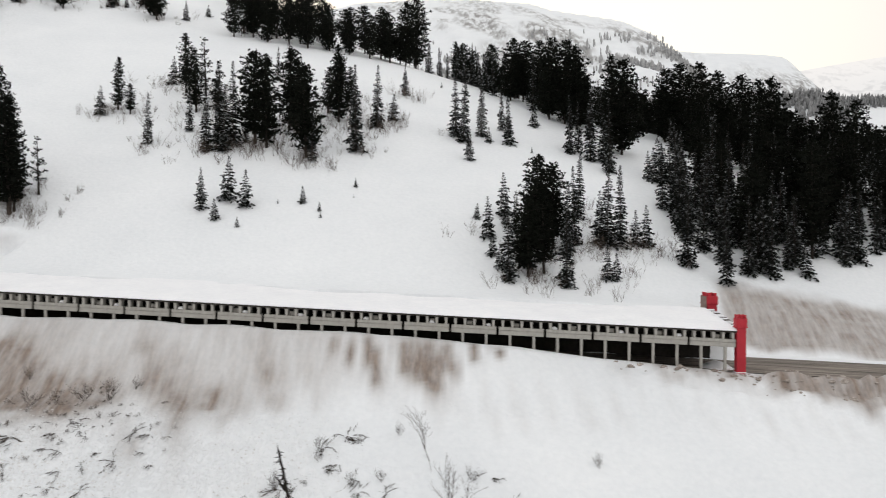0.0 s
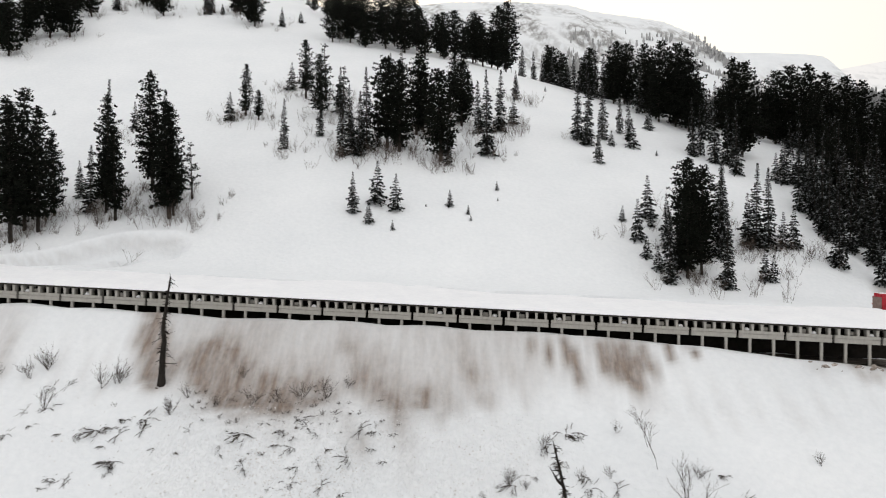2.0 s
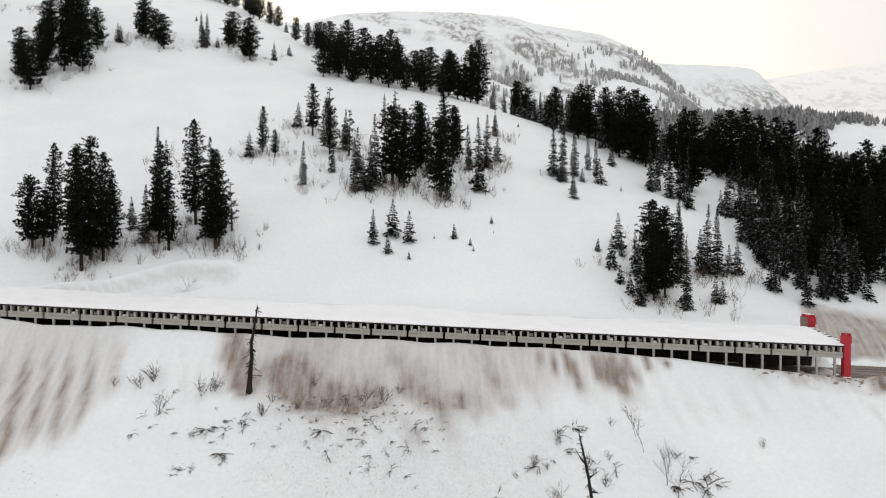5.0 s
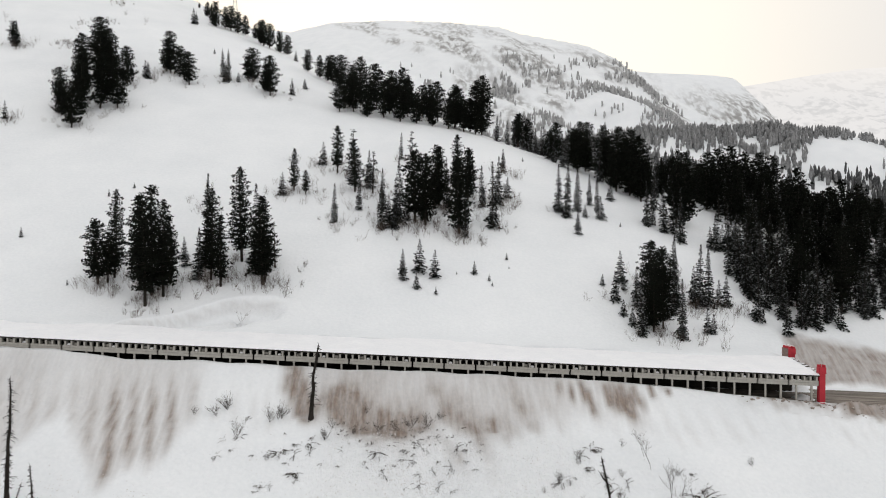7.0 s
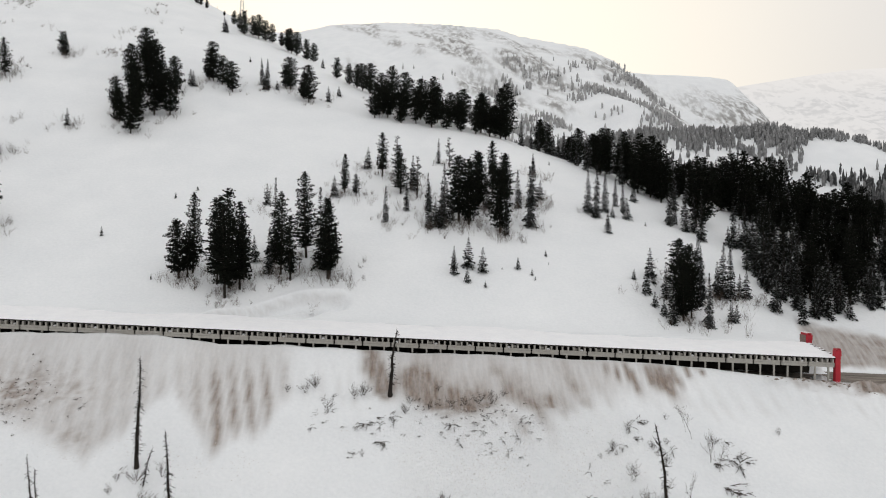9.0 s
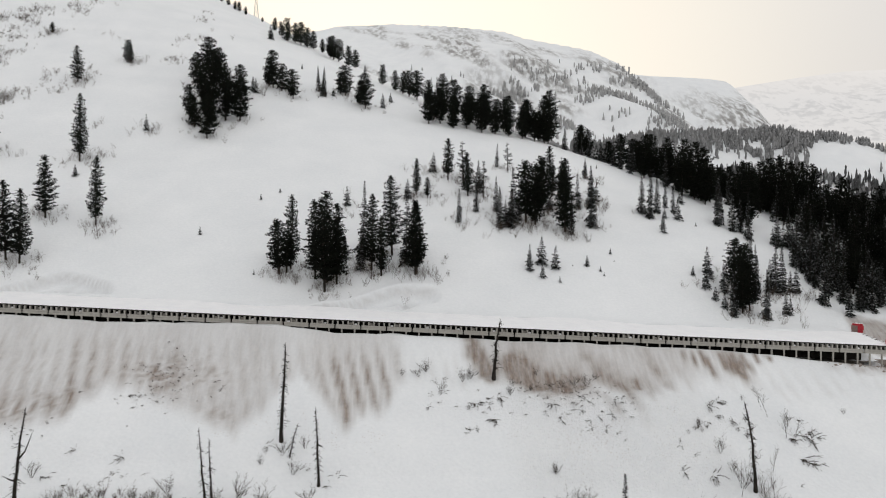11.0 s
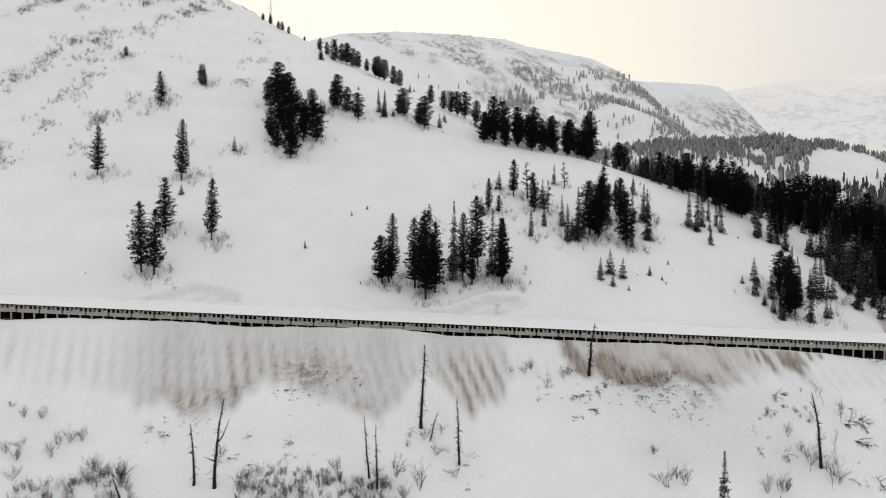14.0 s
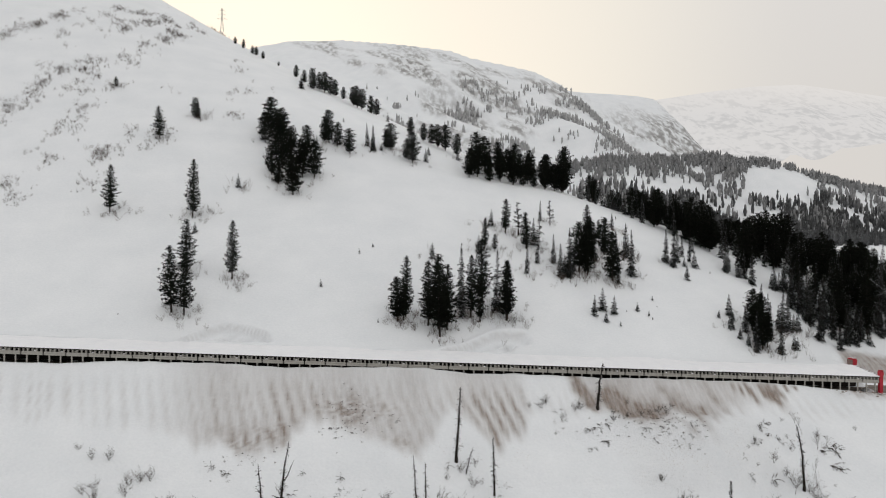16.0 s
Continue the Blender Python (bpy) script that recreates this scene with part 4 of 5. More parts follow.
SPUR_FIRS = [
    (2.7, 193.9, 13.7, "F"), (4.4, 190.6, 15.9, "F"), (8.6, 195.8, 12.2, "F"), (5.3, 180.2, 6.8, "F"), (10.0, 192.4, 3.2, "F"),
    (13.4, 201.8, 9.1, "F"), (14.6, 197.5, 9.8, "F"), (21.7, 210.0, 5.2, "F"), (14.3, 192.4, 6.1, "F"), (19.0, 188.2, 1.3, "F"),
    (-4.6, 277.2, 9.7, "F"), (-1.0, 273.0, 9.0, "F"), (1.5, 271.0, 8.0, "F"), (4.0, 269.5, 9.0, "F"), (6.5, 268.0, 8.0, "F"), (8.5, 267.0, 9.5, "F"), (10.6, 266.4, 10.6, "F"), (11.9, 260.2, 10.2, "F"), (12.4, 252.1, 10.3, "F"), (13.8, 243.9, 11.2, "F"),
]
TOWER_GROVE = [
    (16.3, 151, 14.9, "D"), (18.8, 149.1, 14.7, "D"), (13.4, 139.2, 12.6, "D"), (16.2, 140.6, 12.8, "C"), (15.6, 146, 13.2, "D"), (12.6, 148.9, 9.3, "F"), (10.4, 137.4, 11.9, "F"),
    (11.0, 158.0, 7.6, "F"), (7.8, 150.3, 7.1, "F"), (8.1, 144.8, 3.6, "F"), (10.9, 154.8, 3.4, "F"), (6.0, 156.1, 2.7, "F"),
    (9.3, 141.1, 3.8, "F"), (19.4, 137.2, 13.5, "F"), (24.5, 160.0, 12.0, "F"), (13.1, 142.3, 11.5, "F"), (20.7, 147.1, 12.4, "F"), (28.2, 151.1, 14.8, "F"), (27.0, 151.6, 9.4, "F"),
    (30.5, 151.3, 14.2, "F"), (33.3, 152.5, 6.1, "F"), (35.3, 152.7, 7.1, "F"), (22.6, 151.0, 13.4, "F"), (26.4, 140.6, 5.4, "F"),
    (27.8, 141.1, 4.1, "F"),
]
FOREST_EDGE = [
    (18.5, 241.0, 17.5, "B"), (22.5, 247.0, 17.5, "B"), (25.9, 235.5, 19.0, "B"), (26.7, 222.0, 21.0, "B"), (30.3, 219.0, 21.5, "B"), (32.5, 214.6, 21.0, "B"), (37.0, 194.0, 23.0, "C"), (40.0, 197.0, 22.0, "B"),
    (55.6, 220.9, 19.0, "B"), (60.0, 221.4, 21.0, "B"), (66.3, 226.5, 22.5, "B"), (71.7, 228.6, 21.5, "B"), (81.0, 240.0, 22.0, "B"), (87.0, 243.0, 22.0, "B"), (64.0, 216.0, 18.0, "C"), (72.4, 193.5, 23.5, "B"), (86.0, 195.0, 22.0, "B"), (92.4, 198.0, 21.0, "B"),
    (62.0, 170.0, 17.0, "B"), (72.0, 166.0, 18.5, "C"), (78.0, 172.0, 18.0, "B"), (85.0, 168.0, 19.0, "C"), (58.0, 163.0, 15.0, "C"), (92.0, 176.0, 18.0, "B"),
]
FOREST_FOOT = [
    (41.2, 147.9, 13.0, "F"), (43.4, 157.1, 13.9, "F"), (45.5, 153.8, 13.0, "F"), (46.6, 144.0, 9.4, "F"), (47.9, 150.4, 14.2, "F"),
    (51.3, 147.4, 13.3, "F"), (53.4, 148.8, 11.4, "F"), (55.3, 147.7, 15.4, "F"), (59.2, 150.3, 10.2, "F"), (61.6, 149.0, 5.4, "F"),
    (65.3, 155.2, 21.5, "C"), (70.7, 154.5, 11.8, "F"), (73.8, 156.2, 12.6, "F"), (41.9, 167.8, 12.7, "F"), (43.5, 181.3, 7.2, "F"),
    (45.9, 182.5, 7.0, "F"), (42.6, 182.7, 5.9, "F"), (43.7, 164.8, 17.2, "F"), (43.0, 159.5, 18.3, "F"), (29.8, 193.4, 11.3, "F"),
    (27.7, 191.9, 12.8, "F"), (31.6, 188.7, 13.0, "F"), (34.4, 188.8, 11.9, "F"), (34.6, 183.4, 15.5, "F"), (45.9, 173.8, 13.5, "F"),
]
for grove in (NEAR_GROVE, MID_GROVE, RIDGE_GROVE, UPPER_GROVE, SKYLINE_ROW, LEFT_SLOPE, SAPLINGS, SPUR_FIRS, TOWER_GROVE, FOREST_EDGE, FOREST_FOOT):
    for row in grove:
        plant(*row)

# the wood on the far side of the spur
WOOD = ((-6, 288), (10, 266), (20, 240), (29, 218), (38, 204), (43, 192), (43, 178), (44, 160), (47, 152), (54, 149), (75, 157), (110, 168), (165, 195), (170, 325), (70, 330), (10, 305))


def inside(x, y, outline):
    odd = False
    for (x0, y0), (x1, y1) in zip(outline, outline[1:] + outline[:1]):
        if (y0 > y) != (y1 > y) and x < x0 + (y - y0) / (y1 - y0) * (x1 - x0):
            odd = not odd
    return odd


sown, wood, deep = random.Random(31), [], []
while len(wood) < 385:
    x, y = sown.uniform(-6, 165), sown.uniform(149, 325)
    if not inside(x, y, WOOD) or math.hypot(x - 45, (y - 200) * 0.6) < 9 or (x > 120 and sown.random() < 0.5):
        continue
    if any(math.hypot(x - a, y - b) < 3.1 for a, b in wood):
        continue
    wood.append((x, y))
    pine = sown.random() < (0.42 if y > 195 else 0.3 if x > 60 and y > 160 else 0.15)
    crest = smooth(235, 275, y)
    if pine:
        plant(x, y, sown.uniform(11, 15.5) - 1.5 * crest, sown.choice("CBB"))
    elif y > 185:
        deep.append((x, y, sown.uniform(8, 15.5) - 4 * crest))
    else:
        plant(x, y, sown.uniform(8, 15.5), "G")


def deep_wood(rows):
    """The firs inside the wood, behind its edge, joined: crowns and trunks in one mesh."""
    verts, faces, marks = [], [], []
    for x, y, height in rows:
        h, (tv, tf, cv, cf) = pick.choice(STOCK["G"])
        s, turn = height / h, pick.uniform(0, 6.283)
        place = pose(x, y, on_ground(x, y, 0.15), 0, 0, math.degrees(turn)) @ Matrix.Diagonal((s ** 0.7, s ** 0.7, s, 1))
        turned = np.array(place)
        for some, ring, mark in ((cv, cf, 0), (tv, tf, 1)):
            n = len(verts)
            verts += (np.array(some) @ turned[:3, :3].T + turned[:3, 3]).tolist()
            faces += [tuple(n + k for k in f) for f in ring]
            marks += [mark] * len(ring)
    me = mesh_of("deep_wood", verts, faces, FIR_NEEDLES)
    me.materials.append(BARK)
    me.polygons.foreach_set("material_index", marks)
    return me


tagged(new("deep_wood", deep_wood(deep)), "dark crowded firs inside the wood beyond the spur", "woods", kind="stuff")
young = []
while len(young) < 85:
    x, y = sown.uniform(42, 118), sown.uniform(149, 186)
    if inside(x, y, WOOD) and not any(math.hypot(x - a, y - b) < 1.7 for a, b in wood + young):
        young.append((x, y))
        plant(x, y, sown.uniform(6, 13), "G")


# ---- far woods on the ridges: too many to count ----
def crown_into(verts, faces, r, x, y, z, h):
    """A small far conifer: ragged rings closing in a point or a blunt head."""
    w, k0 = h * r.uniform(0.12, 0.2), len(verts)
    pointed = r.random() < 0.6
    for t, q in ((0.03, 0.75), (0.35, 1.0), (0.8, 0.38 if pointed else 0.85)):
        for s in range(4):
            a = 1.571 * s + t * 3 + x
            q2 = q * r.uniform(0.65, 1.3) * w
            verts.append((x + q2 * math.cos(a), y + q2 * math.sin(a), z + h * (t + r.uniform(-0.05, 0.05))))
    verts.append((x, y, z + h))
    for b in range(2):
        faces += [(k0 + 4 * b + s, k0 + 4 * b + (s + 1) % 4, k0 + 4 * b + 4 + (s + 1) % 4, k0 + 4 * b + 4 + s) for s in range(4)]
    faces += [(k0 + 8 + s, k0 + 8 + (s + 1) % 4, k0 + 12) for s in range(4)]


def woods(seed, count, xs, ys, tall, dense, needles, loose=0.12):
    """Conifers where dense(x, y, z) lets them stand, thick in clumps."""
    r = random.Random(seed)
    verts, faces, n, tries = [], [], 0, 0
    while n < count and tries < 40 * count:
        tries += 1
        x, y = r.uniform(*xs), r.uniform(*ys)
        z = on_ground(x, y, 0.5)
        clumps = float(value_noise(x, y, 48, 51)) + 0.7 * float(value_noise(x, y, 19, 52)) + r.gauss(0, loose)
        if clumps > dense(x, y, z):
            n += 1
            crown_into(verts, faces, r, x, y, z, r.uniform(*tall) * (1.0 + 0.25 * clumps))
    return mesh_of("woods", verts, faces, needles)


def crest_woods(x, y, z):
    from_crest = y - float(np.interp(x, RIDGES[0][0], RIDGES[0][1]))
    return 0.42 - 1.1 * math.exp(-((from_crest + 6) / 13) ** 2) + 0.5 * float(smooth(470, 620, x))


def slope_woods(x, y, z):
    return 0.3 - 0.35 * float(smooth(680, 620, y)) - 0.25 * float(smooth(300, 380, x))


def mountain_woods(x, y, z):
    return 1.0 - 0.55 * float(smooth(110, 290, x)) - 0.4 * float(smooth(270, 165, z)) + 1.6 * float(smooth(262, 310, z)) + 1.2 * float(smooth(285, 312, x))


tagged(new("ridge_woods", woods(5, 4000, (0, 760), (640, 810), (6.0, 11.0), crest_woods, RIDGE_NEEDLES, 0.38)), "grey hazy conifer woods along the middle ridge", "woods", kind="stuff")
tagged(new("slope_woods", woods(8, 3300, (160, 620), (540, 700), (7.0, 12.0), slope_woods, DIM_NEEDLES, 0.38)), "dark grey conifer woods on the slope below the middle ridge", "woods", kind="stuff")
tagged(new("far_woods", woods(6, 1500, (-40, 360), (820, 1290), (4.5, 9.0), mountain_woods, FAR_NEEDLES, 0.4)), "pale conifer woods on the far mountain foot, haze in their colour", "woods", kind="stuff")


# ---- dead trunks on the bank ----
def snag_mesh(seed, height, lean, thick, twigs, kink=0.0, forks=()):
    """A dead trunk: crooked, tapering to a broken tip, with short drooping stubs; forks: (height share, side reach, rise)."""
    r = random.Random(seed)
    verts, faces = [], []
    steps, p, links = 10, Vector((0, 0, -0.5)), []
    drift = Vector((0, 0, 0))
    for k in range(steps):
        t = (k + 1) / steps
        drift += Vector((r.gauss(0, 0.006), r.gauss(0, 0.006), 0)) * height
        bend = kink * height * max(0.0, t - 0.6) ** 1.4
        q = Vector((lean * height * t + bend, 0, height * t)) + drift
        wide = [1.05 * thick * (1 - 0.8 * u) * (1.35 if u == 0 else 1.0) for u in (k / steps, t)]
        stick(verts, faces, p, q, wide[0], wide[1], 7)
        links.append((p, q))
        p = q
    stick(verts, faces, p, p + Vector((r.uniform(-0.25, 0.25), 0, 0.5)), thick * 0.14, 0.01, 4)
    for k in range(int(height * twigs * 1.9)):
        share = 0.12 + 0.86 * r.random() ** 0.9
        a, b = links[min(steps - 1, int(steps * share))]
        s, t = a.lerp(b, r.random()), r.uniform(0, 6.283)
        reach = r.uniform(0.3, 0.95) * (1.3 - 0.85 * share) * (1.0 if r.random() < 0.85 else 1.9)
        e = s + Vector((reach * math.cos(t), reach * math.sin(t), r.uniform(-0.75, 0.1) * reach))
        stick(verts, faces, s, e, 0.065, 0.022, 3)
        if reach > 0.6:
            stick(verts, faces, s.lerp(e, 0.6), e + Vector((r.uniform(-0.3, 0.3), r.uniform(-0.3, 0.3), -0.3)), 0.022, 0.008, 3)
    for share, side, rise in forks:
        s = links[int(steps * share)][0]
        mid = s + Vector((side * 0.45, 0.1, rise * 0.28))
        e = s + Vector((side, 0.2, rise))
        stick(verts, faces, s, mid, thick * 0.5, thick * 0.36, 5)
        stick(verts, faces, mid, e, thick * 0.36, 0.02, 5)
        for _ in range(5):
            c = mid.lerp(e, r.random())
            stick(verts, faces, c, c + Vector((r.gauss(0.1 * side, 0.3), r.gauss(0, 0.3), r.uniform(0.1, 0.6))), 0.03, 0.01, 3)
    return mesh_of("dead_tree", verts, faces, GREY_BARK, True)


# plan place, height, lean, thickness at the foot, twigs to the metre, bend of the tip, forks
SNAGS = [
    (-59.4, 103.7, 13.2, 0.06, 0.42, 7, 0.10, ((0.5, 0.7, -0.5),)), (-104.6, 86.3, 19.5, 0.03, 0.38, 8, 0.04, ()), (-96.7, 76.8, 14.8, 0.0, 0.26, 7, 0.0, ()),
    (-102.7, 83.0, 6.6, 0.22, 0.14, 4, 0.1, ()), (-11.8, 74.8, 17.5, -0.09, 0.36, 5, -0.2, ((0.8, -1.0, 1.3), (0.6, 1.1, -0.3), (0.75, 0.8, 0.3), (0.45, 1.2, -0.6))),
]
SMALL_SNAGS = [
    (-154.4, 71.5, 13.0, -0.03, 0.30, 4, -0.06, ((0.55, -0.9, 1.0),)), (-149.9, 70.5, 18.6, 0.06, 0.38, 4, 0.10, ((0.52, 2.6, 5.2), (0.3, -2.2, 0.9))),
    (-117.0, 72.5, 13.4, -0.09, 0.24, 3, 0.0, ()), (-115.4, 69.6, 13.6, -0.01, 0.24, 3, 0.0, ()), (-32.0, 55.5, 9.0, 0.03, 0.22, 3, 0.1, ((0.5, -1.3, 0.6),)), (-34.5, 54.5, 7.0, 0.0, 0.2, 2, 0.0, ()),
    (-168.7, 67.8, 4.6, -0.35, 0.24, 2, 0.1, ((0.5, 0.8, 0.8),)),
]
for k, (x, y, h, lean, thick, twigs, kink, forks) in enumerate(SNAGS + SMALL_SNAGS):
    ob = tagged(new("dead_tree", snag_mesh(400 + k, h, lean, thick, twigs, kink, forks)), "bare dark dead trunk with short broken branches on snowy bank", "dead tree", "dead trunks")
    ob.location = (x, y, on_ground(x, y))
plant(-43.8, 55.0, on_ground(-43.8, 55.0) * -1 - 6.4, "F")


# ---- bare shrubs ----
def sliver(verts, faces, r, a, e, w):
    """One thin flat shoot."""
    side = (e - a).cross(Vector((r.gauss(0, 1), r.gauss(0, 1), r.gauss(0, 0.3)))).normalized() * w
    n = len(verts)
    verts.extend((tuple(a - side), tuple(a + side), tuple(e + side * 0.35), tuple(e - side * 0.35)))
    faces.append((n, n + 1, n + 2, n + 3))


def shrub_lists(r, size, stems, verts, faces, at=(0, 0, 0), forks=3, thick=1.0, swept=0.0):
    """Leafless stems that fork into twigs, fanning out of the snow; swept: bowed over downhill."""
    ox, oy, oz = at
    for _ in range(stems):
        a, tilt = r.uniform(0, 6.283), r.uniform(0.1, 0.8)
        d = Vector((tilt * math.cos(a) + 0.5 * swept, tilt * math.sin(a) - swept, 1)).normalized()
        p = Vector((ox + r.gauss(0, 0.16) * size, oy + r.gauss(0, 0.16) * size, oz - 0.1))
        long = size * r.uniform(0.5, 1.1)
        mid = p + d * long * 0.5 + Vector((r.gauss(0, 0.05), r.gauss(0, 0.05), 0)) * long
        end = mid + (d + Vector((r.gauss(0, 0.2), r.gauss(0, 0.2) - swept, 0.15 - swept))).normalized() * long * 0.5
        sliver(verts, faces, r, p, mid, 0.022 * thick)
        sliver(verts, faces, r, mid, end, 0.014 * thick)
        for _ in range(forks):
            s = p.lerp(mid, r.uniform(0.5, 1)) if r.random() < 0.4 else mid.lerp(end, r.random())
            e = s + (d + Vector((r.gauss(0, 0.6), r.gauss(0, 0.6), r.gauss(0.1, 0.3)))).normalized() * long * r.uniform(0.2, 0.45)
            sliver(verts, faces, r, s, e, 0.012 * thick)


def branch(verts, faces, r, p, d, long, wide, level):
    """A crooked limb that forks again and again, for leafless saplings and upright shrubs."""
    parts = 3
    for k in range(parts):
        d = (d + Vector((r.gauss(0, 0.16), r.gauss(0, 0.16), 0.06))).normalized()
        e = p + d * long / parts
        if wide > 0.03:
            stick(verts, faces, p, e, wide * (1 - 0.22 * k), wide * (1 - 0.22 * (k + 1)), 4)
        else:
            sliver(verts, faces, r, p, e, wide)
        p = e
        if level and (k or r.random() < 0.6):
            for _ in range(2):
                turn = (d + Vector((r.gauss(0, 0.55), r.gauss(0, 0.55), r.uniform(-0.1, 0.4)))).normalized()
                branch(verts, faces, r, p, turn, long * r.uniform(0.4, 0.62), wide * 0.55, level - 1)


def upright_mesh(seed):
    """A leafless shrub about one metre high: several stems from one root."""
    r, verts, faces = random.Random(seed), [], []
    for _ in range(r.randint(6, 10)):
        a, tilt = r.uniform(0, 6.283), r.uniform(0.1, 0.75)
        branch(verts, faces, r, Vector((r.gauss(0, 0.06), r.gauss(0, 0.06), -0.08)), Vector((tilt * math.cos(a), tilt * math.sin(a), 1)).normalized(), r.uniform(0.6, 1.0), 0.020, 2)
    return mesh_of("shrub", verts, faces, DARK_TWIG)


def swept_mesh(seed):
    """A shrub about one metre across, pressed down along the bank by snow: forked stems trailing from a dark root."""
    r, verts, faces = random.Random(seed), [], []
    trail = r.gauss(-1.9, 0.3)
    for _ in range(r.randint(8, 13)):
        a = r.gauss(trail, 0.65) if r.random() < 0.75 else r.uniform(0, 6.283)
        p, long = Vector((r.gauss(0, 0.1), r.gauss(0, 0.06), -0.04)), r.uniform(0.25, 0.75)
        for k, rise in enumerate((0.35, 0.2, 0.05, -0.1)):
            a += r.gauss(0, 0.25)
            d = Vector((math.cos(a), math.sin(a), 0.62 * math.sin(a) + rise + r.gauss(0, 0.1))).normalized()
            e = p + d * long * 0.27
            sliver(verts, faces, r, p, e, 0.023 - 0.004 * k)
            for _ in range(2 if k else 1):
                sliver(verts, faces, r, p.lerp(e, r.random()), e + (d + Vector((r.gauss(0, 0.7), r.gauss(0, 0.7), r.gauss(0.1, 0.4)))).normalized() * long * 0.22, 0.014)
            p = e
    return mesh_of("shrub", verts, faces, DARK_TWIG)


def sapling_mesh(seed):
    """A thin leafless sapling one metre high, to be enlarged."""
    r, verts, faces = random.Random(seed), [], []
    for k in range(r.randint(1, 2)):
        branch(verts, faces, r, Vector((0.05 * k, 0, -0.03)), Vector((r.gauss(0, 0.12), r.gauss(0, 0.1), 1)).normalized(), r.uniform(0.7, 0.95), 0.014, 3)
    return mesh_of("bare_sapling", verts, faces, DARK_TWIG)


UPRIGHT = [upright_mesh(510 + k) for k in range(6)]
SWEPT = [swept_mesh(530 + k) for k in range(6)]
SPINDLY = [sapling_mesh(550 + k) for k in range(4)]
dice = random.Random(77)


def bush(name, meshes, label, kind, x, y, s, squash=1.0, turn=25):
    ob = tagged(new(name, dice.choice(meshes)), label, kind, "shrubs on the bank")
    ob.matrix_basis = pose(x, y, on_ground(x, y, 0.04), 0, 0, dice.uniform(-turn, turn)) @ Matrix.Diagonal((s, s, s * squash, 1))
    return ob


BOWED_BELOW_SNAG = [
    (-72.4, 102.9, 2.0), (-74.7, 95.8, 1.7), (-72.4, 96.8, 1.5), (-68.3, 95.9, 1.5), (-65.9, 96.0, 2.2), (-64.3, 96.2, 3.3),
    (-63.4, 96.6, 2.9), (-61.9, 97.4, 2.2), (-61.4, 95.6, 2.2), (-59.2, 97.6, 2.6), (-58.8, 96.1, 1.8), (-53.7, 96.2, 1.6),
    (-62.6, 94.1, 1.4), (-61.0, 92.4, 2.8), (-61.1, 91.2, 1.5), (-67.6, 89.0, 2.0), (-66.7, 90.2, 1.8), (-64.9, 89.5, 1.4),
    (-56.8, 93.9, 1.4), (-47.6, 96.4, 3.9), (-45.1, 97.7, 2.1), (-41.4, 98.3, 2.8), (-40.1, 96.5, 1.7), (-42.8, 96.4, 2.1),
    (-41.5, 94.3, 2.1), (-43.3, 94.9, 1.4), (-39.0, 95.7, 1.4), (-37.5, 94.3, 1.2), (-38.3, 92.7, 1.7), (-40.6, 92.2, 1.7),
    (-40.9, 90.2, 1.7),
]
BOWED_IN_SPOIL = [
    (-46.5, 92.4, 2.1), (-37.4, 90.1, 2.0), (-35.4, 89.4, 1.7), (-34.3, 87.6, 1.3), (-35.1, 93.3, 2.7), (-33.9, 96.4, 2.4),
    (-32.2, 95.9, 2.1), (-32.5, 94.1, 1.4), (-31.1, 92.9, 1.4), (-30.2, 95.9, 1.4), (-43.1, 89.7, 1.0), (-41.7, 89.5, 1.0),
    (-49.5, 94.0, 1.3), (-37.2, 98.6, 1.8), (-10.3, 97.0, 2.5), (-14.7, 91.9, 1.4), (-12.3, 93.0, 2.1), (-8.8, 90.7, 2.0),
    (-5.9, 90.4, 2.4), (-7.3, 88.2, 1.7), (5.3, 92.5, 2.1), (7.1, 90.1, 2.1), (4.9, 89.2, 3.5), (8.0, 88.9, 2.8),
]
BOWED_BY_FORKED_SNAG = [
    (-13.1, 95.3, 2.7), (-10.4, 97.3, 2.7), (-9.1, 96.3, 2.3), (-11.4, 93.5, 2.2), (-17.2, 90.6, 3.1), (-23.1, 86.0, 3.0),
    (-21.0, 83.6, 2.1), (-24.4, 79.8, 2.9), (-9.2, 91.9, 2.7), (-18.6, 78.6, 3.8), (6.5, 88.4, 5.0), (2.8, 82.3, 5.4),
    (1.7, 83.3, 5.4), (1.7, 88.3, 4.1), (-2.0, 76.4, 1.7), (-0.1, 70.3, 3.9), (0.0, 68.7, 3.4), (-5.9, 70.5, 2.5),
    (-3.4, 69.5, 2.1), (-70.7, 103.2, 2.1), (-71.1, 99.2, 2.5), (-73.7, 98.7, 1.7), (-66.7, 89.9, 2.4), (-64.8, 89.8, 1.6),
    (-61.2, 92.3, 2.1),
]
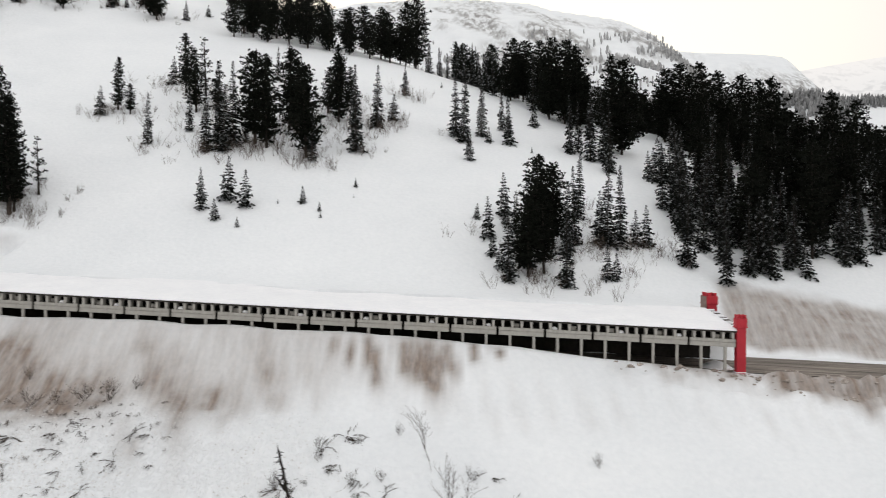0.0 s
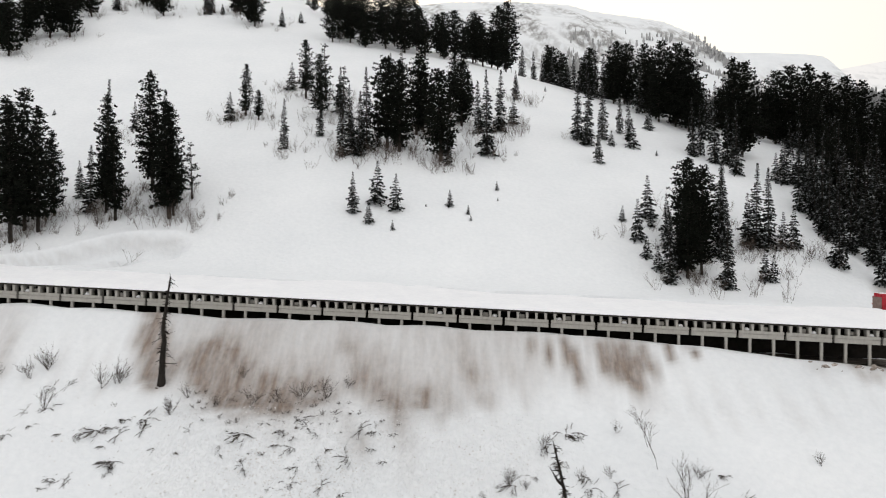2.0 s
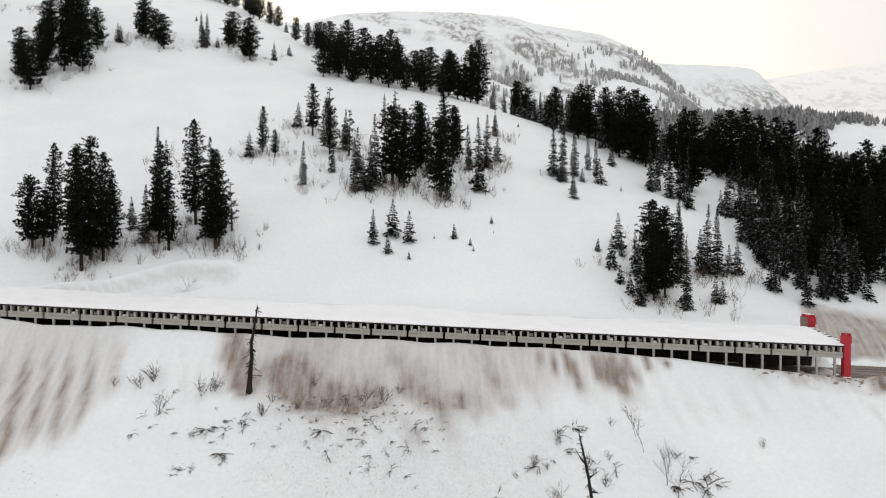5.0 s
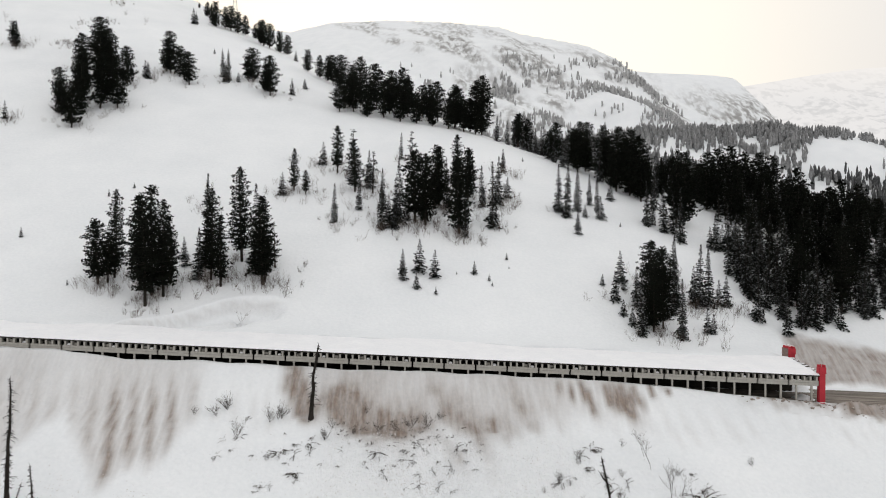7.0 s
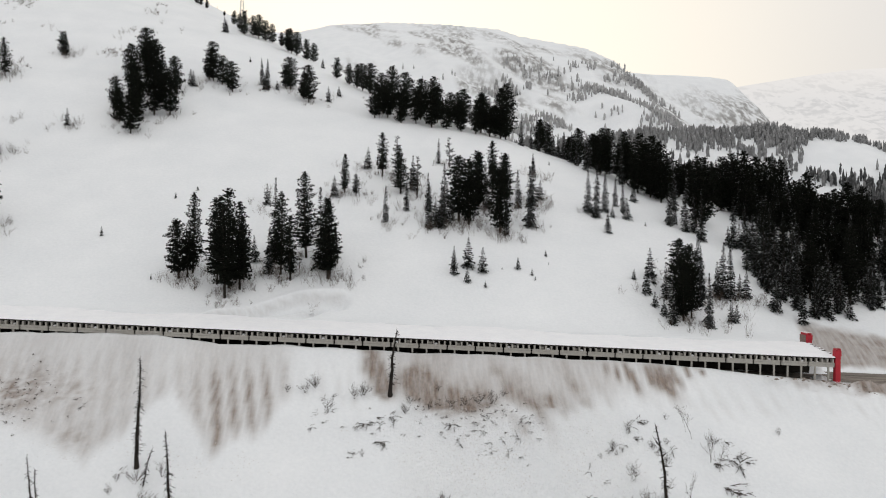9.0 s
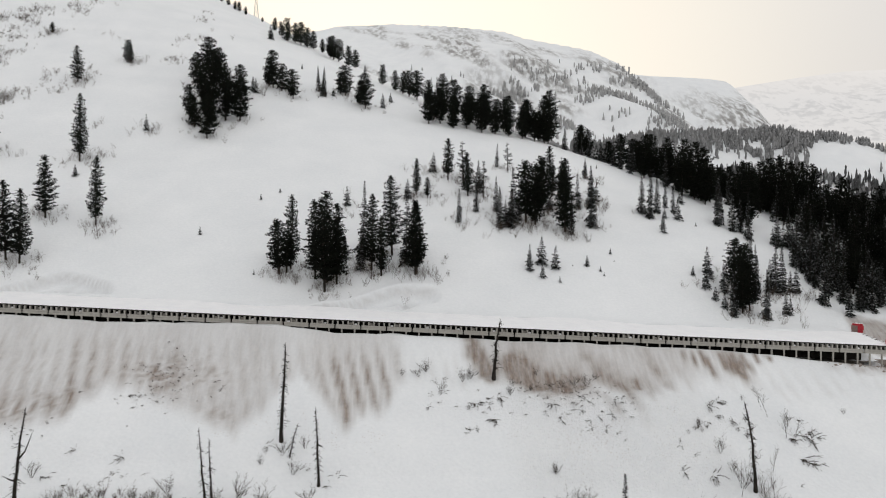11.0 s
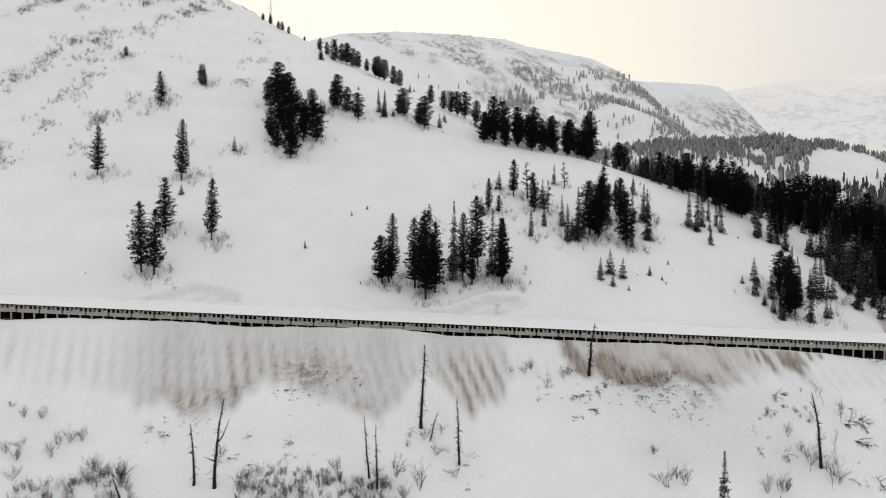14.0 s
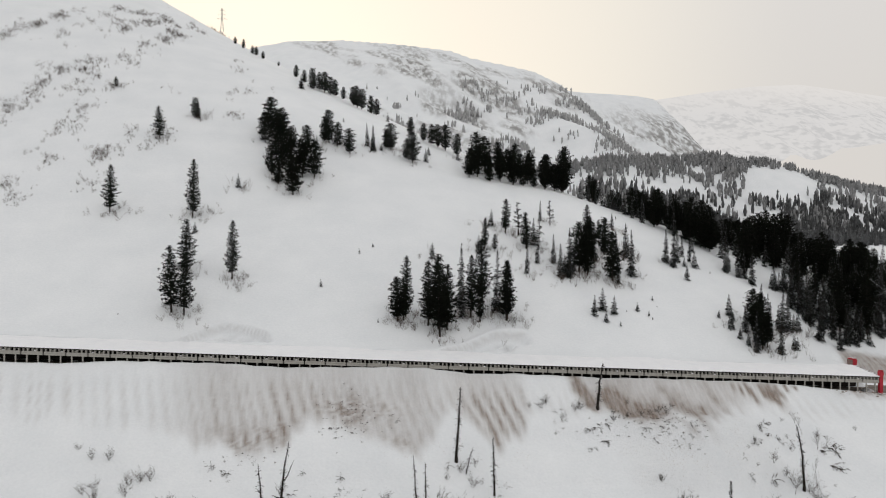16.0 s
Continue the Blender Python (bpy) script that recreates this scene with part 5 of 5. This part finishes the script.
BOWED_AT_FOOT = [
    (-166.7, 87.1, 3.0), (-163.0, 85.4, 3.0), (-164.0, 86.0, 2.0), (-137.4, 76.6, 2.2), (-135.9, 78.3, 2.2), (-134.8, 83.0, 3.2),
    (-134.9, 79.6, 2.2), (-133.0, 78.7, 1.9), (-131.2, 71.8, 1.8), (-129.8, 79.1, 1.6), (-125.5, 71.5, 2.7), (-138.9, 73.5, 2.5),
    (-135.0, 72.2, 1.5), (-142.8, 76.5, 1.9), (-148.3, 79.4, 3.8), (-144.0, 72.1, 3.7), (-142.0, 70.6, 3.1), (-107.4, 85.2, 2.6),
    (-93.3, 79.3, 2.5), (-98.8, 80.9, 1.9), (-94.8, 76.8, 1.9), (-95.2, 69.9, 2.1), (-130.8, 75.5, 1.5), (-144.1, 84.8, 2.3),
    (-156.7, 87.5, 1.3), (-147.3, 99.1, 1.4), (-122.3, 70.9, 1.8), (-92.1, 72.8, 1.2), (-135.2, 95.2, 1.7), (-136.9, 98.4, 2.7),
    (-120.4, 101.8, 2.1), (-118.6, 100.1, 1.7),
]
for row in BOWED_BELOW_SNAG + BOWED_IN_SPOIL + BOWED_BY_FORKED_SNAG + BOWED_AT_FOOT:
    bush("shrub", SWEPT, "leafless brown shrub bowed downhill in the snow", "shrub", row[0], row[1], 0.9 * row[2])
UPRIGHT_BELOW_GALLERY = [
    (-79.9, 104.2, 2.0), (-76.1, 104.6, 2.8), (-71.6, 99.0, 3.1), (-66.4, 103.2, 3.5), (-65.1, 103.9, 2.3), (-56.5, 98.2, 2.6),
    (-55.5, 101.5, 2.2), (-51.7, 100.2, 1.8), (-49.6, 105.2, 1.9), (-47.4, 100.2, 2.5), (-44.5, 100.8, 2.2), (-41.8, 101.8, 2.9),
    (-38.9, 101.8, 3.3), (-36.6, 104.0, 1.9), (-13.4, 94.7, 2.1), (-4.8, 97.4, 1.8), (-17.5, 90.3, 2.3), (-15.6, 89.8, 1.5),
    (-20.2, 88.6, 1.3), (-9.6, 91.2, 1.7), (-6.5, 91.7, 1.7), (3.0, 91.8, 2.1), (16.7, 93.8, 1.8),
]
UPRIGHT_BY_FORKED_SNAG = [
    (-15.3, 83.5, 4.3), (-7.9, 87.1, 2.7), (-14.6, 79.2, 3.4), (-50.7, 69.9, 5.4), (-46.5, 70.1, 5.5), (-47.7, 72.0, 3.9),
    (-50.5, 79.1, 2.8), (-28.0, 68.3, 4.8), (-25.1, 68.0, 5.6), (-23.5, 68.2, 4.0), (-14.1, 75.7, 5.1), (-10.2, 69.8, 5.0),
    (-10.5, 73.4, 5.1), (-74.4, 105.7, 3.4), (-64.9, 103.9, 3.4),
]
UPRIGHT_AT_FOOT = [
    (-123.8, 74.1, 4.6), (-108.0, 81.1, 2.5), (-101.9, 79.2, 3.8), (-106.3, 69.8, 6.6), (-111.5, 72.8, 5.5), (-114.8, 67.4, 5.9),
    (-118.2, 67.5, 5.4), (-109.7, 66.5, 4.1), (-104.3, 83.4, 3.8), (-99.8, 84.9, 3.2), (-98.0, 72.8, 3.7), (-169.5, 72.3, 5.1),
    (-175.4, 74.5, 4.5), (-149.9, 78.8, 3.8), (-144.8, 70.5, 4.3), (-139.8, 67.6, 3.0), (-121.0, 67.5, 3.0),
]
UPRIGHT_FARTHER_ALONG = [
    (-195.8, 90.5, 3.3), (-191.6, 89.9, 4.0), (-199.6, 93.3, 2.2), (-186.2, 83.0, 4.2), (-183.3, 83.4, 4.2), (-181.0, 83.9, 4.2),
    (-186.4, 79.7, 4.2), (-176.1, 75.0, 4.7), (-169.4, 71.9, 5.9), (-193.1, 78.6, 3.5), (-196.1, 80.4, 3.5), (-192.2, 73.2, 4.1),
    (-193.5, 82.3, 3.5),
]
for x, y, s in UPRIGHT_BELOW_GALLERY + UPRIGHT_BY_FORKED_SNAG + UPRIGHT_AT_FOOT + UPRIGHT_FARTHER_ALONG:
    bush("shrub", UPRIGHT, "upright leafless brown shrub poking out of the snow", "shrub", x, y, 0.64 * s, 1.0, 180)
SAPLINGS_ON_BANK = [
    (-1.8, 94.3, 5.3), (-1.2, 92.6, 7.0), (0.8, 88.1, 6.8), (-15.0, 74.0, 9.2), (-8.0, 76.4, 7.7), (-9.0, 72.6, 6.8),
    (-12.5, 68.6, 5.8), (1.8, 86.3, 6.3),
]
for x, y, s in SAPLINGS_ON_BANK:
    bush("bare_sapling", SPINDLY, "thin leafless sapling standing in snow on the bank", "sapling", x, y, 0.6 * s, 1.0, 180)


def scrub(name, count, seed, where, size, stems, label, forks=2, thick=1.0, swept=0.0):
    """Countless small leafless shoots: one joined mesh."""
    r = random.Random(seed)
    verts, faces, n, tries = [], [], 0, 0
    while n < count and tries < count * 60:
        tries += 1
        spot = where(r)
        if spot is None:
            continue
        n += 1
        x, y = spot
        shrub_lists(r, r.uniform(*size), r.randint(*stems), verts, faces, (x, y, on_ground(x, y, 0.05)), forks, thick, swept * r.uniform(0.2, 1.3))
    tagged(new(name, mesh_of(name, verts, faces, TWIG)), label, "scrub", kind="stuff")


# bands of scrub that climb the upper slope: from x, y to x, y, spread, weight
SCRUB_BANDS = [
    (-300.7, 388.9, -278.9, 423.1, 1.5, 3.0), (-291.3, 409.5, -270.8, 445.7, 2.0, 1.5), (-271.6, 322.8, -260.0, 340.7, 2.0, 3.0), (-260.0, 340.7, -238.7, 359.7, 2.5, 2.0),
    (-238.7, 359.7, -218.4, 407.6, 2.0, 3.0), (-218.4, 407.6, -209.7, 449.5, 2.0, 1.0), (-252.0, 399.6, -222.2, 466.0, 3.0, 3.0), (-267.5, 429.7, -208.2, 470.2, 5.0, 5.0),
    (-274.5, 305.7, -268.1, 300.1, 3.0, 2.0), (-248.7, 280.6, -240.4, 298.8, 3.5, 3.0), (-224.2, 259.0, -219.1, 269.9, 3.0, 2.0), (-241.9, 318.8, -224.7, 327.1, 3.0, 1.5),
    (-257.6, 230.5, -245.5, 231.5, 3.0, 1.0), (-211.1, 272.1, -200.0, 280.7, 2.0, 1.5),
]
BAND_WEIGHTS = [row[5] for row in SCRUB_BANDS]


tussock = [-250.0, 330.0]


def on_upper_slope(r):
    """Tussocks of several shoots: along the climbing bands, or scattered."""
    if r.random() < 0.14:
        if r.random() < 0.45:
            x0, y0, x1, y1, spread, _ = r.choices(SCRUB_BANDS, BAND_WEIGHTS)[0]
            t = r.random()
            tussock[:] = x0 + (x1 - x0) * t + r.gauss(0, 1.5 * spread), y0 + (y1 - y0) * t + r.gauss(0, 3.0 * spread)
        else:
            x, y = r.uniform(-330, -95), r.uniform(190, 560)
            if float(value_noise(x, y, 30, 61)) < -0.1 + 0.8 * smooth(-190, -110, x):
                return None
            tussock[:] = x, y
    return tussock[0] + r.gauss(0, 2.2), tussock[1] + r.gauss(0, 3.2)


def round_groves(r):
    x, y, h, k = r.choice(NEAR_GROVE + NEAR_GROVE + MID_GROVE + MID_GROVE + UPPER_GROVE + 3 * LEFT_SLOPE + TOWER_GROVE)
    if h < 5:
        return None
    return x + r.gauss(1.5, 3.5), y + r.gauss(-1, 3)


def in_valley(r):
    x, y = r.uniform(-190, -112), r.uniform(56, 74)
    keep = float(value_noise(x, y, 11, 66)) > -0.1 + 0.05 * (y - 64)
    return (x, y) if keep else None


def in_spoil(r):
    if r.random() < 0.45:
        x, d = r.gauss(-132, 5), r.gauss(-15, 4.5)
    elif r.random() < 0.3:
        x, d = r.gauss(-160, 6), r.gauss(-31, 2.5)
    else:
        x, d = r.gauss(-45, 8), -r.triangular(8, 22, 13)
    return x, float(front(x)) + d


scrub("slope_scrub", 2100, 71, on_upper_slope, (0.6, 2.8), (4, 11), "sparse leafless scrub dotted over the snowy upper slope", 3, 1.7)
scrub("grove_scrub", 980, 72, round_groves, (1.2, 3.8), (5, 10), "leafless thicket of thin stems round the groves", 7, 1.3)
scrub("valley_thicket", 380, 75, in_valley, (1.2, 3.2), (8, 15), "grey leafless thicket at the foot of the bank", 7, 1.8)
scrub("spoil_scrub", 190, 74, in_spoil, (0.3, 0.9), (5, 10), "leafless shoots among thrown-out soil on the bank", 4, 1.3, 0.8)


# ---- crumbs of frozen snow that have rolled down the bank ----
def crumbs():
    r = random.Random(83)
    verts, faces, n = [], [], 0
    while n < 2600:
        if r.random() < 0.8:
            x, d = r.gauss(-38, 11), -r.triangular(12, 40, 20)
        else:
            cx, cd = r.choice(((-118, -28), (-90, -27), (-94, -28), (-128, -21), (-112, -27)))
            x, d = r.gauss(cx, 4), r.gauss(cd, 1.6)
        if float(value_noise(x, d, 5, 67)) + r.gauss(0, 0.4) < 0.0:
            continue
        n += 1
        y, size = float(front(x)) + d, r.choice((0.04, 0.06, 0.08, 0.12)) * r.uniform(0.7, 1.2)
        z, k0 = on_ground(x, y, 0.2 * size), len(verts)
        for k in range(5):
            a, q = 1.257 * k + r.random(), size * r.uniform(0.7, 1.3)
            verts.append((x + q * math.cos(a), y + q * math.sin(a), z))
        verts.append((x + r.gauss(0, 0.3) * size, y, z + 1.3 * size))
        faces += [(k0 + k, k0 + (k + 1) % 5, k0 + 5) for k in range(5)]
    return mesh_of("snow_crumbs", verts, faces, GRITTY_SNOW)


tagged(new("snow_crumbs", crumbs()), "small gritty crumbs of frozen snow strewn over the bank", "snow crumbs", kind="stuff")


# ---- the power pylon beyond the ridge ----
def pylon_mesh():
    verts, faces, high = [], [], 46.0
    half = lambda z: 3.4 * (1 - z / 34) + 0.7 * z / 34 if z < 34 else 0.7
    levels = [0, 7, 13, 18.5, 23.5, 28, 32, 34, 37, 40, 43, high]
    for a, b in zip(levels, levels[1:]):
        p, q = half(a), half(b)
        ring = ((-1, -1), (1, -1), (1, 1), (-1, 1))
        for (i, j), (k, m) in zip(ring, ring[1:] + ring[:1]):
            stick(verts, faces, (i * p, j * p, a), (i * q, j * q, b), 0.16, 0.16)
            stick(verts, faces, (i * p, j * p, a), (k * q, m * q, b), 0.10, 0.10)
            stick(verts, faces, (k * p, m * p, a), (i * q, j * q, b), 0.10, 0.10)
    return mesh_of("tower_frame", verts, faces, STEEL)


pylon = tagged(new("power_pylon"), "tall grey lattice steel power pylon on the ridge", "pylon")
pylon.location = (-222, 985, on_ground(-222, 985, 0.3))
part("tower_frame", pylon_mesh(), None, pylon)
for z, w in ((33, 6.5), (38, 5.0), (43, 3.8)):
    av, af = [], []
    for s in (-1, 1):
        stick(av, af, (0, 0, z), (s * w, 0, z), 0.16, 0.1)
        stick(av, af, (0, 0, z + 1.6), (s * w, 0, z), 0.12, 0.08)
        stick(av, af, (s * w, 0, z), (s * w, 0, z - 1.4), 0.1, 0.06)
    part("cross_arm", mesh_of("cross_arm", av, af, STEEL), None, pylon)


# ---- the last ridge, pale with mist put in as glow: a plain backdrop ----
def misty_ridge():
    xs, ys = np.arange(560, 2700, 16.0), np.arange(2000, 2680, 16.0)
    gx, gy = np.meshgrid(xs, ys)
    crest = np.interp(gx, (500, 700, 900, 1057, 1169, 1263, 1414, 1582, 1760, 1918, 2700), (400, 430, 470, 503, 522, 538, 560, 572, 556, 540, 560))
    z = crest - 0.42 * np.abs(2600 - gy) - 40 * np.abs(value_noise(gx, gy * 0.6, 130, 91)) * smooth(0, 150, 2600 - gy)
    w = len(xs)
    faces = [(i * w + j, i * w + j + 1, (i + 1) * w + j + 1, (i + 1) * w + j) for i in range(len(ys) - 1) for j in range(w - 1)]
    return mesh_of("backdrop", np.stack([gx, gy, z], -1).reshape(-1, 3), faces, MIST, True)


tagged(new("backdrop", misty_ridge()), "faint glowing backdrop of a snowy mountain ridge fading into mist", "mountain", kind="structure")
